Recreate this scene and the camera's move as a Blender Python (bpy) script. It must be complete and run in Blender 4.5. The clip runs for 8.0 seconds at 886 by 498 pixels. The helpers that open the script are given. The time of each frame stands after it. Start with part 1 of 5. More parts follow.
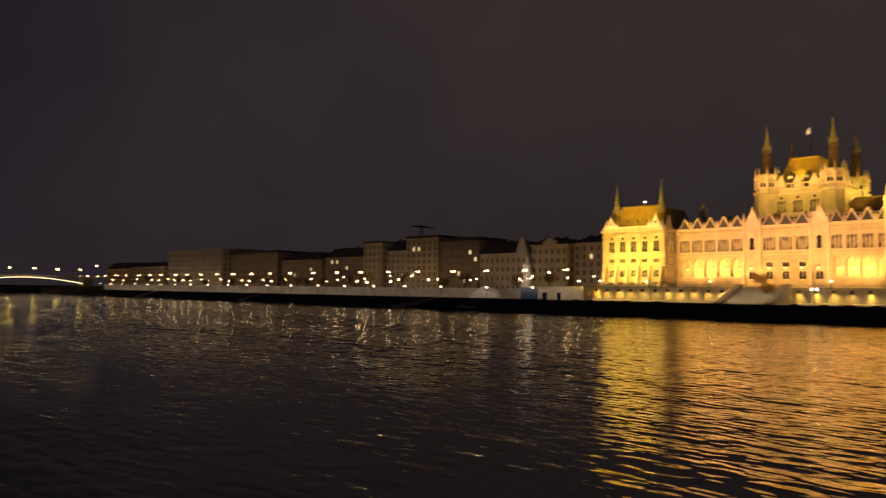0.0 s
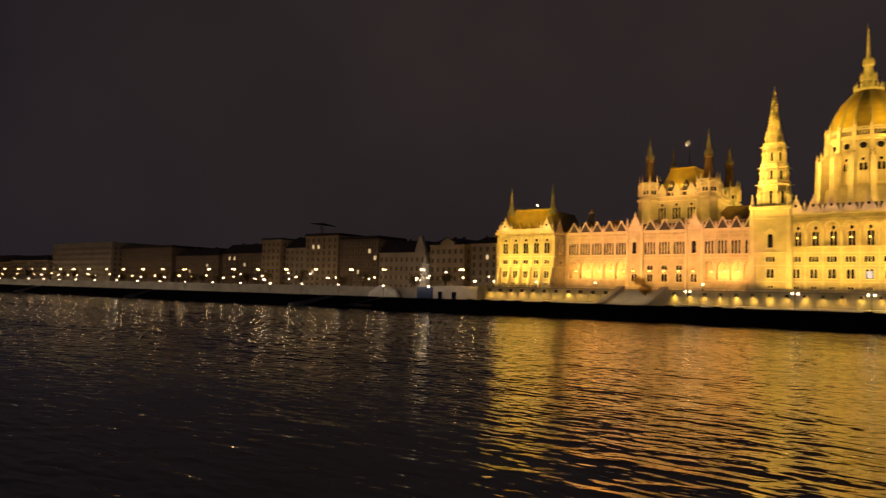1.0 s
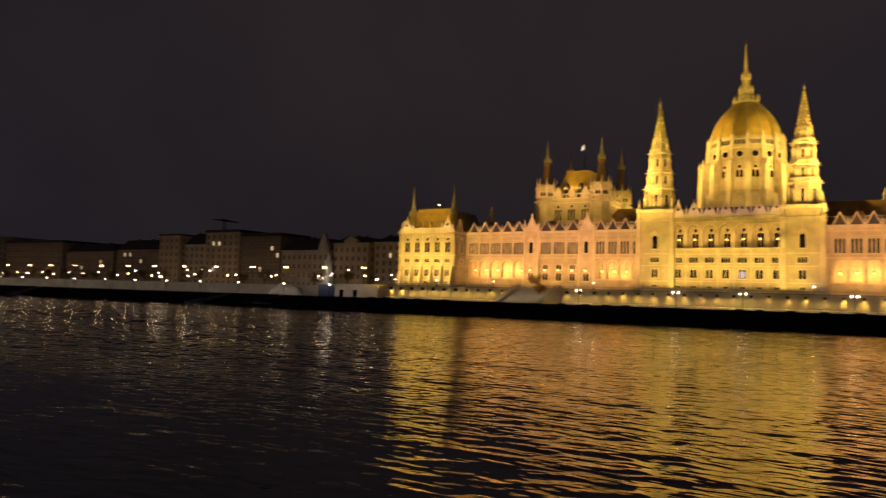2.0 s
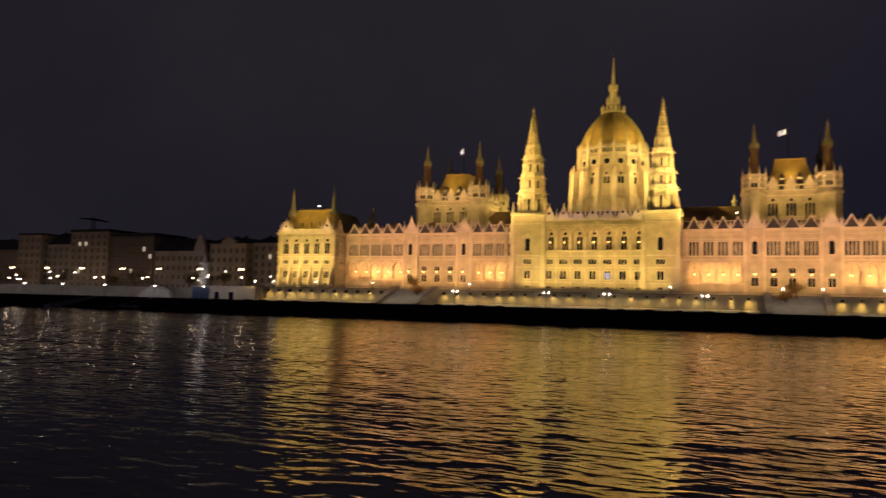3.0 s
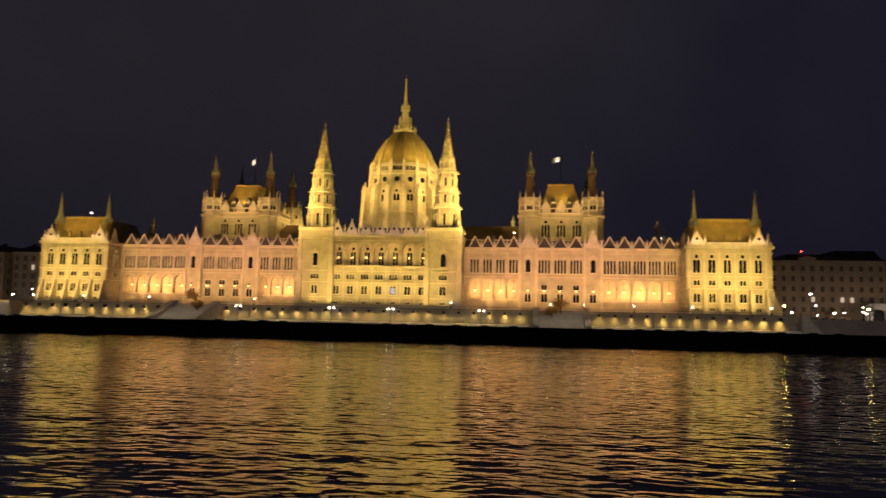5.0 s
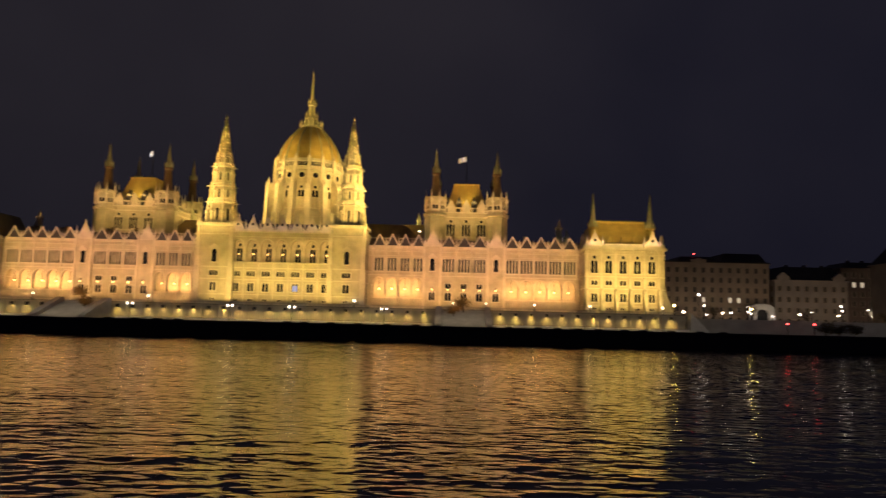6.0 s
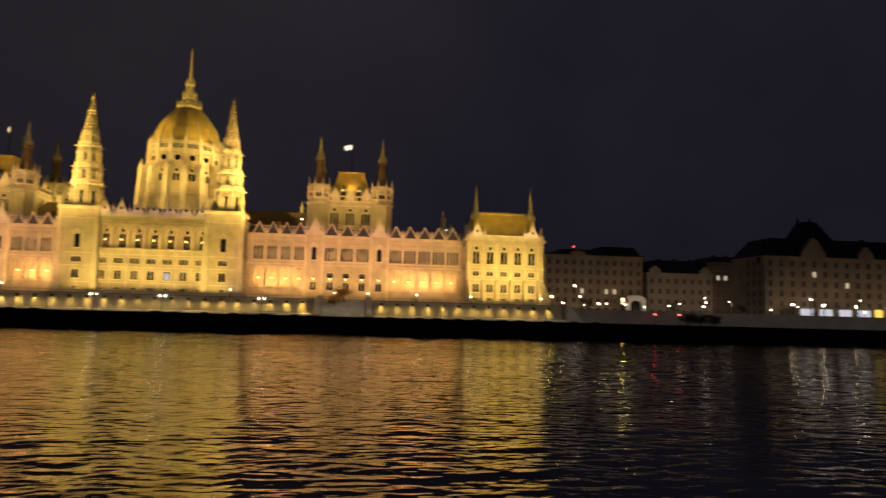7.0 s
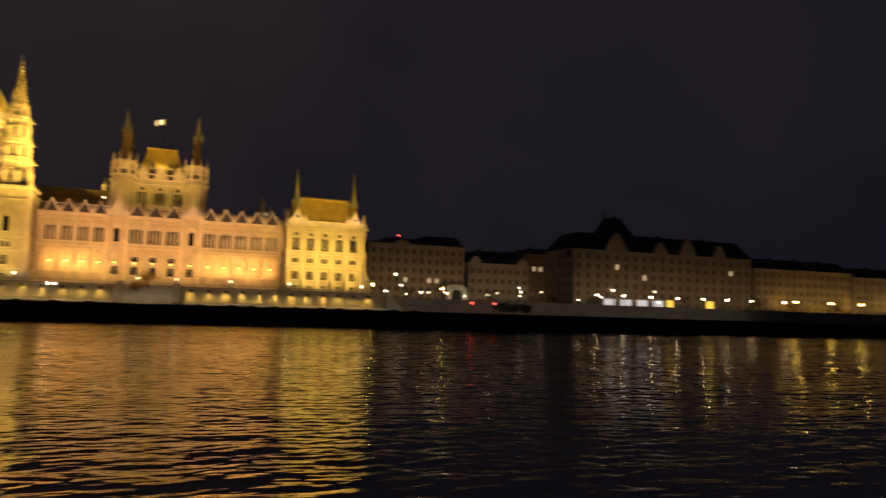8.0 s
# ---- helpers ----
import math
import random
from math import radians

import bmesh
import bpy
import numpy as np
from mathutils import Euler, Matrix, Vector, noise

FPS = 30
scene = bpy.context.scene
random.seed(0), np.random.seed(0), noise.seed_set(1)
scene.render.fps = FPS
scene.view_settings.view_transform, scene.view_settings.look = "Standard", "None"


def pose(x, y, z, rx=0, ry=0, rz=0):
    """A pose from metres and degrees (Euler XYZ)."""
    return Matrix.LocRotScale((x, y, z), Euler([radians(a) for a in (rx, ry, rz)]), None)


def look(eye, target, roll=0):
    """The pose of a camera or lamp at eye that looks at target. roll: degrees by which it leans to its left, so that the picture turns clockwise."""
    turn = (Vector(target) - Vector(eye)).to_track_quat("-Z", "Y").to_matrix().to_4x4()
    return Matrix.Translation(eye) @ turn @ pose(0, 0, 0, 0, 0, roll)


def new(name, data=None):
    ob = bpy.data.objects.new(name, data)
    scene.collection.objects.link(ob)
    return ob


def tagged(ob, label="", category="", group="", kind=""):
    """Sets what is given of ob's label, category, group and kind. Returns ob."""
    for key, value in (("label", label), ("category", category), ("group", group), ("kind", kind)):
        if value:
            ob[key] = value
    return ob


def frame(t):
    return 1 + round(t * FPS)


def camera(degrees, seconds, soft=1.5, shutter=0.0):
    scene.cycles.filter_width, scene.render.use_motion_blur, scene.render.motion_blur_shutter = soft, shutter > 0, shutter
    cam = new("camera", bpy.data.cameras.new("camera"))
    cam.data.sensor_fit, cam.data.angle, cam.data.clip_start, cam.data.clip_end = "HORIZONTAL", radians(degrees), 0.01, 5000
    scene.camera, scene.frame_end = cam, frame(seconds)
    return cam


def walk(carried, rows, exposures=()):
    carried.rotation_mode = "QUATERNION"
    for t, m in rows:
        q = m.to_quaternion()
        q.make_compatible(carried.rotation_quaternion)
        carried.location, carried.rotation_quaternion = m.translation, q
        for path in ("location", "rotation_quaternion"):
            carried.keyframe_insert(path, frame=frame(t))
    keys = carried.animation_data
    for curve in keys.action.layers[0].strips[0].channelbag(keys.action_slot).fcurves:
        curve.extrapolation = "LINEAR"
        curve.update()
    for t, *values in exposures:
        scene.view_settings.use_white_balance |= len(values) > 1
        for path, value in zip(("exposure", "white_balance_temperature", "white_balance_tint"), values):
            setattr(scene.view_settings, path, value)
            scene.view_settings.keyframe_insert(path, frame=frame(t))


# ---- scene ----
# The river palace stands along x (its middle at x = 0, its river front near y = 0); the water is at z = 0.
cam = camera(62.7, 8.0, soft=1.3, shutter=0.6)
PATH = [
    (0.0, 33.18, -251.89, 6.23, 45.37, 3.50, -1.01),
    (0.5, 35.66, -251.78, 6.22, 41.45, 3.60, -1.28),
    (1.0, 38.17, -251.70, 6.25, 38.03, 3.58, -1.62),
    (1.5, 40.65, -251.52, 6.29, 34.87, 3.61, -1.80),
    (3.0, 47.99, -250.41, 6.19, 22.60, 4.03, -1.39),
    (3.5, 50.32, -249.78, 6.16, 18.71, 4.45, -1.25),
    (4.0, 52.52, -249.04, 6.18, 15.39, 4.72, -1.09),
    (4.2, 53.33, -248.80, 6.24, 13.72, 4.96, -1.22),
    (5.5, 58.07, -247.81, 6.28, 4.70, 5.68, -1.26),
    (6.0, 59.96, -247.31, 6.24, 1.20, 5.63, -1.42),
    (6.5, 62.01, -246.61, 6.16, -2.96, 5.39, -1.48),
    (7.0, 64.19, -245.72, 6.22, -7.09, 5.09, -1.52),
    (7.5, 66.39, -244.60, 6.30, -13.26, 4.76, -1.68),
    (8.0, 68.66, -243.49, 6.18, -20.26, 4.58, -1.81),
]
walk(cam, [(t, Matrix.Translation((x, y, z)) @ pose(0, 0, 0, 0, 0, yaw) @ pose(0, 0, 0, 90 + pitch) @ pose(0, 0, 0, 0, 0, -lean)) for t, x, y, z, yaw, pitch, lean in PATH],
     [(0.0, 1.08, 8500, 17), (0.5, 0.9, 8600, 18), (1.5, 0.60, 8200, 18), (3.0, 0.30, 6000, 23), (5.5, 0.32, 5950, 19), (7.0, 0.32, 6300, 17), (8.0, 0.32, 7300, 16)])


# ---- world: a clouded night sky that carries the town's glow ----
world = bpy.data.worlds.new("night_sky")
scene.world = world
world.use_nodes = True
wn, wl = world.node_tree.nodes, world.node_tree.links
bg = wn["Background"]
tc = wn.new("ShaderNodeTexCoord")
cloud = wn.new("ShaderNodeTexNoise")
cloud.inputs["Scale"].default_value = 1.7
cloud.inputs["Detail"].default_value = 4
ramp = wn.new("ShaderNodeValToRGB")
ramp.color_ramp.elements[0].position, ramp.color_ramp.elements[0].color = 0.32, (0.0046, 0.0046, 0.0088, 1)
ramp.color_ramp.elements[1].position, ramp.color_ramp.elements[1].color = 0.72, (0.0118, 0.0106, 0.0144, 1)
wl.new(tc.outputs["Generated"], cloud.inputs["Vector"])
wl.new(cloud.outputs["Fac"], ramp.inputs["Fac"])
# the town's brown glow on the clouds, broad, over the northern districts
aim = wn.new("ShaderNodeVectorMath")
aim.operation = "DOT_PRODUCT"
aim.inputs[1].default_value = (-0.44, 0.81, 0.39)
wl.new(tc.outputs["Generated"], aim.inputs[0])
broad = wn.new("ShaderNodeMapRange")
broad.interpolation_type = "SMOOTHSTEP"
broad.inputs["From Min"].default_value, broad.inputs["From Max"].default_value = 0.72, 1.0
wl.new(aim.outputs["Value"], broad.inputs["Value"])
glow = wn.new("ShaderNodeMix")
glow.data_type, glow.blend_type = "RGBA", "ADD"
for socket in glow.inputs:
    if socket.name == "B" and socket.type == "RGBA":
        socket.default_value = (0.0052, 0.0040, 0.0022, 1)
    if socket.name == "A" and socket.type == "RGBA":
        wl.new(ramp.outputs["Color"], socket)
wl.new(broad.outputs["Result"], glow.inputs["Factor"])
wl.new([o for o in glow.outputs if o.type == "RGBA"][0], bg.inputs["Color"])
bg.inputs["Strength"].default_value = 1.0

YELLOW, ORANGE, AMBER, ROSE = (1.0, 0.66, 0.13), (1.0, 0.50, 0.19), (1.0, 0.50, 0.12), (1.0, 0.58, 0.50)


def flood(eye, target, wide, high, watts, colour, spread=120):
    """One area light: a row of flood fittings, or an added fill."""
    data = bpy.data.lights.new("floodlight_or_fill", "AREA")
    data.shape, data.size, data.size_y = "RECTANGLE", wide, high
    data.energy, data.color, data.spread = watts, colour, radians(spread)
    ob = new("floodlight_or_fill", data)
    ob.matrix_world = look(eye, target)
    return ob


for s in (-1, 1):
    # on the river wall, towards pavilion and wing
    flood((s * 117, -36, 5.2), (s * 116, 0, 25), 28, 0.6, 2000, YELLOW, 38)
    flood((s * 64, -36, 5.2), (s * 64, 9, 29), 70, 0.6, 4300, ORANGE, 38)
    # at the feet of pavilion and wing, on the terrace
    flood((s * 116, -7.5, 10.4), (s * 116, 0, 22), 26, 0.4, 2000, YELLOW)
    flood((s * 65, 1.0, 10.3), (s * 65, 9, 20), 70, 0.3, 3300, (1.0, 0.54, 0.15))
    flood((s * 142, 10, 8.5), (s * 130, 12, 26), 24, 0.4, 1400, YELLOW)
    # in the vaults of the arcade
    flood((s * 39, 10.4, 14.5), (s * 39, 14.5, 18.5), 17, 0.3, 1500, AMBER, 170)
    flood((s * 89, 10.4, 14.5), (s * 89, 14.5, 18.5), 24, 0.3, 2100, AMBER, 170)
    # the river towers, from the river wall and from the roofs
    flood((s * 34, -40, 5.2), (s * 22.5, 1, 58), 6, 1.2, 2300, YELLOW, 40)
    flood((s * 50, -2, 33.4), (s * 22.5, 1, 60), 3, 2, 1200, YELLOW, 50)
    flood((s * 8, -40, 5.2), (s * 22.5, 1, 60), 6, 1.2, 1300, YELLOW, 34)
    # chambers: front wall, roof, inner flank
    flood((s * 62.7, 12.5, 37.4), (s * 62.7, 23, 46), 26, 0.5, 650, YELLOW)
    flood((s * 62.7, 22.9, 50.6), (s * 62.7, 27, 54), 8, 0.3, 420, YELLOW)
    flood((s * 62.7, 2.0, 34.0), (s * 62.7, 24, 60), 24, 0.6, 700, YELLOW, 60)
    flood((s * 38, 36, 43.5), (s * 50, 36, 47), 24, 0.6, 1500, YELLOW)
    # the gable row above the cornice
    flood((s * 65, 6.4, 32.5), (s * 65, 8.6, 36), 74, 0.15, 260, ROSE)
    flood((s * 116, -2.0, 32.8), (s * 116, 0.2, 37), 26, 0.15, 150, ROSE)
    # pavilion roofs and their spires
    flood((s * 116, -6.5, 31.5), (s * 116, 6, 45), 22, 0.3, 800, YELLOW, 90)
    # the drum and dome, from the roofs round them
    flood((s * 44, 14, 38.5), (0, 34, 66), 6, 2, 3200, YELLOW, 50)
flood((0, -36, 5.2), (0, 0, 26), 52, 0.6, 2500, YELLOW, 38)
flood((0, -8.0, 10.4), (0, -2, 22), 50, 0.4, 2500, YELLOW)
flood((0, -4.4, 35.2), (0, -1.6, 39), 32, 0.15, 150, ROSE)
for s in (-1, 1):
    flood((s * 72, -40, 5.2), (0, 30, 75), 6, 1.5, 2800, YELLOW, 24)
flood((0, -0.75, 32.7), (0, 0.4, 26), 33, 0.2, 420, AMBER)
flood((0, 9.0, 40.2), (0, 30, 66), 22, 1.5, 1500, YELLOW, 70)
flood((0, 18.0, 40.0), (0, 27, 52), 22, 0.6, 350, YELLOW)
for s in (-1, 1):
    flood((s * 22, 27, 40.5), (s * 8, 33, 54), 10, 0.6, 500, YELLOW)


# chamber spires, from the wing roofs; an added unseen white spot to whiten each flag
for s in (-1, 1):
    flood((s * 62.7, 12.0, 37.0), (s * 62.7, 24, 66), 26, 0.6, 600, (1.0, 0.62, 0.2), 40)
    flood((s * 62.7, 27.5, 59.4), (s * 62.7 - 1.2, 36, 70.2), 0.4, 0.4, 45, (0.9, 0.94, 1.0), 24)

# added unseen strips boosting the street lamps' light: lower quay (white), promenade and square (warm)
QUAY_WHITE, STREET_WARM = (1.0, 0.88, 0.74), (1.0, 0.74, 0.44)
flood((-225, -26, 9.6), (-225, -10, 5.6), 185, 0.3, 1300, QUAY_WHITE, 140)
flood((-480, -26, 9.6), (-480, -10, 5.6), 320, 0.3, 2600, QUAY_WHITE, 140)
# warm fill added on the terrace wall; the road here has few lamps
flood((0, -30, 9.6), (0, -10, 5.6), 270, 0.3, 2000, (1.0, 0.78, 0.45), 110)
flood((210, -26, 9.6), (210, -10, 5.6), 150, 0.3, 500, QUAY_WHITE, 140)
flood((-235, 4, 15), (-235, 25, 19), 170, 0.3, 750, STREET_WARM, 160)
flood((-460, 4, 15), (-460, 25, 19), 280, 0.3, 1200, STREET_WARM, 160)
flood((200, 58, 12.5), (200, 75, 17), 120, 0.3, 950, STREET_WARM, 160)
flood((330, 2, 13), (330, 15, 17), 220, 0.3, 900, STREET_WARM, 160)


def wall_lamp(x):
    """A hooded lamp under the coping of the terrace wall, throwing a fan of light down it."""
    lamp = thing("wall_lamp", (x, -10.2, 8.7), "small hooded yellow lamp on the terrace wall", "wall lamp", "lamps along the terrace wall")
    bm = bmesh.new()
    prism_x(bm, [(-10.0, 9.2), (-10.0, 9.08), (-11.3, 9.0), (-11.3, 8.35), (-11.38, 8.35), (-11.38, 9.12)], x - 0.4, x + 0.4)
    for e in (-0.4, 0.4):
        prism_x(bm, [(-10.28, 9.1), (-10.28, 8.0), (-11.3, 8.0), (-11.3, 9.05)], x + e - 0.03, x + e + 0.03)
    part("hood", bm, IRON, lamp)
    bm = bmesh.new()
    lathe(bm, x, -11.0, [(8.52, 0.0), (8.57, 0.1), (8.75, 0.12), (8.82, 0.0)], 8)
    part("bulb", bm, BULB_WALL, lamp, "glowing yellow bulb")
    flood((x, -11.0, 8.45), (x, -10.1, 6.6), 0.25, 0.25, 52, (1.0, 0.64, 0.12), 110)


# ---- materials ----
def material(name, colour, rough=0.8, metal=0.0, dark=0.72, scale=0.35, fine=3.0, bump=0.15, glow=None, power=0.0):
    """A surface with stains at a large scale, grain at a small one, and relief."""
    m = bpy.data.materials.new(name)
    m.use_nodes = True
    n, l = m.node_tree.nodes, m.node_tree.links
    p = n["Principled BSDF"]
    p.inputs["Roughness"].default_value, p.inputs["Metallic"].default_value = rough, metal
    co = n.new("ShaderNodeTexCoord")
    big, small = n.new("ShaderNodeTexNoise"), n.new("ShaderNodeTexNoise")
    big.inputs["Scale"].default_value, small.inputs["Scale"].default_value = scale, fine
    big.inputs["Detail"].default_value, small.inputs["Detail"].default_value = 5, 6
    mixed = n.new("ShaderNodeMath")
    mixed.operation = "MULTIPLY_ADD"
    l.new(small.outputs["Fac"], mixed.inputs[0])
    mixed.inputs[1].default_value = 0.45
    l.new(big.outputs["Fac"], mixed.inputs[2])
    r = n.new("ShaderNodeValToRGB")
    r.color_ramp.elements[0].position, r.color_ramp.elements[1].position = 0.45, 0.95
    r.color_ramp.elements[0].color = (*[c * dark for c in colour], 1)
    r.color_ramp.elements[1].color = (*[min(1, c * 1.12) for c in colour], 1)
    l.new(co.outputs["Object"], big.inputs["Vector"])
    l.new(co.outputs["Object"], small.inputs["Vector"])
    l.new(mixed.outputs[0], r.inputs["Fac"])
    l.new(r.outputs["Color"], p.inputs["Base Color"])
    if bump:
        b = n.new("ShaderNodeBump")
        b.inputs["Strength"].default_value, b.inputs["Distance"].default_value = bump, 0.08
        l.new(mixed.outputs[0], b.inputs["Height"])
        l.new(b.outputs["Normal"], p.inputs["Normal"])
    if glow:
        p.inputs["Emission Color"].default_value = (*glow, 1)
        p.inputs["Emission Strength"].default_value = power
    return m


STONE = material("limestone", (0.50, 0.44, 0.33))
STONE_PALE = material("pale_limestone", (0.62, 0.55, 0.45))
SLATE = material("red_brown_roof_tiles", (0.15, 0.105, 0.045), rough=0.6, fine=6)
COPPER = material("tarnished_copper_spire", (0.42, 0.42, 0.29), rough=0.55, metal=0.1)
SPIRE_TILE = material("red_brown_spire_tiles", (0.13, 0.088, 0.052), rough=0.6, fine=6)
DOME_SKIN = material("gilded_brown_dome_copper", (0.48, 0.36, 0.09), rough=0.5, metal=0.15)
ROOF_DARK = material("dark_slate", (0.035, 0.03, 0.032), rough=0.7)
GLASS = material("dark_window_glass", (0.012, 0.014, 0.02), rough=0.12, bump=0.0)
# paler than GLASS, so house windows contrast less with their walls
TOWN_GLASS = material("pale_window_glass", (0.17, 0.15, 0.12), rough=0.2, bump=0.0)
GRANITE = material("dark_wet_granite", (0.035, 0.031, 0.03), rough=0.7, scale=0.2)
EMBANK = material("grey_embankment_stone", (0.38, 0.35, 0.30), scale=0.25)
# paler than EMBANK to stand in for lamplight on the quay stairs
STEP_STONE = material("lightened_grey_step_stone", (0.52, 0.50, 0.47), scale=0.25)
ASPHALT = material("asphalt", (0.05, 0.05, 0.05), rough=0.85)
EARTH = material("dark_ground", (0.06, 0.055, 0.045), rough=0.95, scale=0.05)
PLASTER = material("grey_plaster", (0.42, 0.36, 0.30), scale=0.15)
PLASTER_TAN = material("tan_plaster", (0.45, 0.355, 0.25), scale=0.15)
BRICKISH = material("brown_facade", (0.23, 0.17, 0.13), scale=0.15)
CONCRETE = material("concrete", (0.42, 0.38, 0.34), scale=0.15)
IRON = material("dark_iron", (0.03, 0.03, 0.03), rough=0.5, metal=0.6)
WHITE = material("white_paint", (0.78, 0.77, 0.74), rough=0.4)
BARK = material("bark", (0.07, 0.05, 0.035), rough=0.95, fine=8)
LEAF = material("autumn_leaves", (0.16, 0.11, 0.03), rough=0.8, fine=2)
RUBBER = material("tyre_rubber", (0.02, 0.02, 0.02), rough=0.9)
BULB_WALL = material("wall_lamp_glow", (0.8, 0.7, 0.3), glow=(1.0, 0.60, 0.09), power=40, bump=0)
BULB_WARM = material("lamp_glow_warm", (0.8, 0.7, 0.5), glow=(1.0, 0.68, 0.34), power=16, bump=0)
BULB_WHITE = material("lamp_glow_white", (0.8, 0.8, 0.8), glow=(1.0, 0.86, 0.66), power=9, bump=0)
BULB_SQUARE = material("inner_street_lamp_glow", (0.8, 0.7, 0.6), glow=(1.0, 0.74, 0.44), power=30, bump=0)
BULB_DIM = material("terrace_lamp_glow", (0.8, 0.8, 0.7), glow=(1.0, 0.86, 0.6), power=9, bump=0)
BULB_YELLOW = material("lamp_glow_yellow", (0.8, 0.7, 0.3), glow=(1.0, 0.66, 0.14), power=45, bump=0)
BULB_SMALL = material("lantern_glow", (0.8, 0.7, 0.5), glow=(1.0, 0.62, 0.20), power=7, bump=0)
SHOP = material("yellow_shop_glow", (0.6, 0.45, 0.1), glow=(1.0, 0.66, 0.10), power=0.9, bump=0)
SHOP_PALE = material("pale_shop_glow", (0.5, 0.5, 0.5), glow=(0.9, 0.92, 1.0), power=0.45, bump=0)
BULB_ARCH = material("bridge_arch_glow", (0.6, 0.6, 0.5), glow=(1.0, 0.85, 0.55), power=1.2, bump=0)
LIT_PANE = material("lit_window", (0.6, 0.5, 0.3), glow=(1.0, 0.82, 0.52), power=0.4, bump=0)
BLUE_PANE = material("blue_lit_window", (0.2, 0.3, 0.7), glow=(0.25, 0.36, 1.0), power=0.5, bump=0)
RED_LIGHT = material("red_lamp", (0.6, 0.02, 0.02), glow=(1.0, 0.05, 0.04), power=9, bump=0)
CAR_PAINTS = [material("car_paint_" + n, c, rough=0.3, bump=0, dark=0.95) for n, c in
              (("black", (0.015, 0.015, 0.017)), ("silver", (0.42, 0.42, 0.43)), ("white", (0.7, 0.7, 0.7)), ("blue", (0.03, 0.05, 0.12)))]


def water_material():
    m = bpy.data.materials.new("river_water")
    m.use_nodes = True
    n, l = m.node_tree.nodes, m.node_tree.links
    p = n["Principled BSDF"]
    p.inputs["Base Color"].default_value = (0.006, 0.007, 0.006, 1)
    p.inputs["Roughness"].default_value, p.inputs["IOR"].default_value = 0.04, 2.2
    co = n.new("ShaderNodeTexCoord")
    last = None
    for size, stretch, deep, detail in ((1.7, 2.0, 0.068, 0), (3.6, 1.7, 0.013, 0)):
        mp = n.new("ShaderNodeMapping")
        mp.inputs["Scale"].default_value = (size / stretch, size, size)
        mp.inputs["Rotation"].default_value = (0, 0, radians(14))
        t = n.new("ShaderNodeTexNoise")
        t.inputs["Scale"].default_value, t.inputs["Detail"].default_value = 1.0, detail
        t.inputs["Distortion"].default_value = 0.4
        b = n.new("ShaderNodeBump")
        b.inputs["Strength"].default_value, b.inputs["Distance"].default_value = 1.0, deep
        l.new(co.outputs["Object"], mp.inputs["Vector"])
        l.new(mp.outputs["Vector"], t.inputs["Vector"])
        l.new(t.outputs["Fac"], b.inputs["Height"])
        if last:
            l.new(last.outputs["Normal"], b.inputs["Normal"])
        last = b
    l.new(last.outputs["Normal"], p.inputs["Normal"])
    return m


WATER = water_material()


# ---- builders ----
PLACE = {}


def thing(name, at, label, category, group="", kind=""):
    """An Empty at the base of a thing."""
    ob = new(name)
    ob.location = at
    PLACE[ob] = Matrix.Translation(at)
    return tagged(ob, label, category, group, kind)


def mesh_of(name, bm, *mats):
    bmesh.ops.recalc_face_normals(bm, faces=bm.faces)
    me = bpy.data.meshes.new(name)
    bm.to_mesh(me)
    bm.free()
    for m in mats:
        me.materials.append(m)
    return me


def part(name, bm, mat, parent, label="", at=None):
    """Links a bmesh (or a shared mesh) as one mesh under a thing or a part; coordinates are the world's, or about `at`."""
    me = bm if isinstance(bm, bpy.types.Mesh) else mesh_of(name, bm, *(mat if isinstance(mat, tuple) else (mat,)))
    ob = new(name, me)
    ob.parent = parent
    ob.matrix_parent_inverse = PLACE[parent].inverted()
    ob.matrix_basis = at if at else Matrix()
    PLACE[ob] = at if at else Matrix()
    return tagged(ob, label)


def box(bm, x0, x1, y0, y1, z0, z1):
    x0, x1, y0, y1 = min(x0, x1), max(x0, x1), min(y0, y1), max(y0, y1)
    v = [bm.verts.new(c) for c in ((x0, y0, z0), (x1, y0, z0), (x1, y1, z0), (x0, y1, z0), (x0, y0, z1), (x1, y0, z1), (x1, y1, z1), (x0, y1, z1))]
    for q in ((0, 3, 2, 1), (4, 5, 6, 7), (0, 1, 5, 4), (1, 2, 6, 5), (2, 3, 7, 6), (3, 0, 4, 7)):
        bm.faces.new([v[i] for i in q])


def prism(bm, poly, y0, y1, m=0):
    """An outline in x and z, extruded from y0 to y1."""
    a, b = ([bm.verts.new((x, y, z)) for x, z in poly] for y in (y0, y1))
    fs = [bm.faces.new(a), bm.faces.new(b[::-1])]
    for i in range(len(poly)):
        j = (i + 1) % len(poly)
        fs.append(bm.faces.new((a[j], a[i], b[i], b[j])))
    for f in fs:
        f.material_index = m


def prism_x(bm, poly, x0, x1):
    """An outline in y and z, extruded from x0 to x1."""
    a, b = ([bm.verts.new((x, y, z)) for y, z in poly] for x in (x0, x1))
    bm.faces.new(a), bm.faces.new(b[::-1])
    for i in range(len(poly)):
        j = (i + 1) % len(poly)
        bm.faces.new((a[j], a[i], b[i], b[j]))


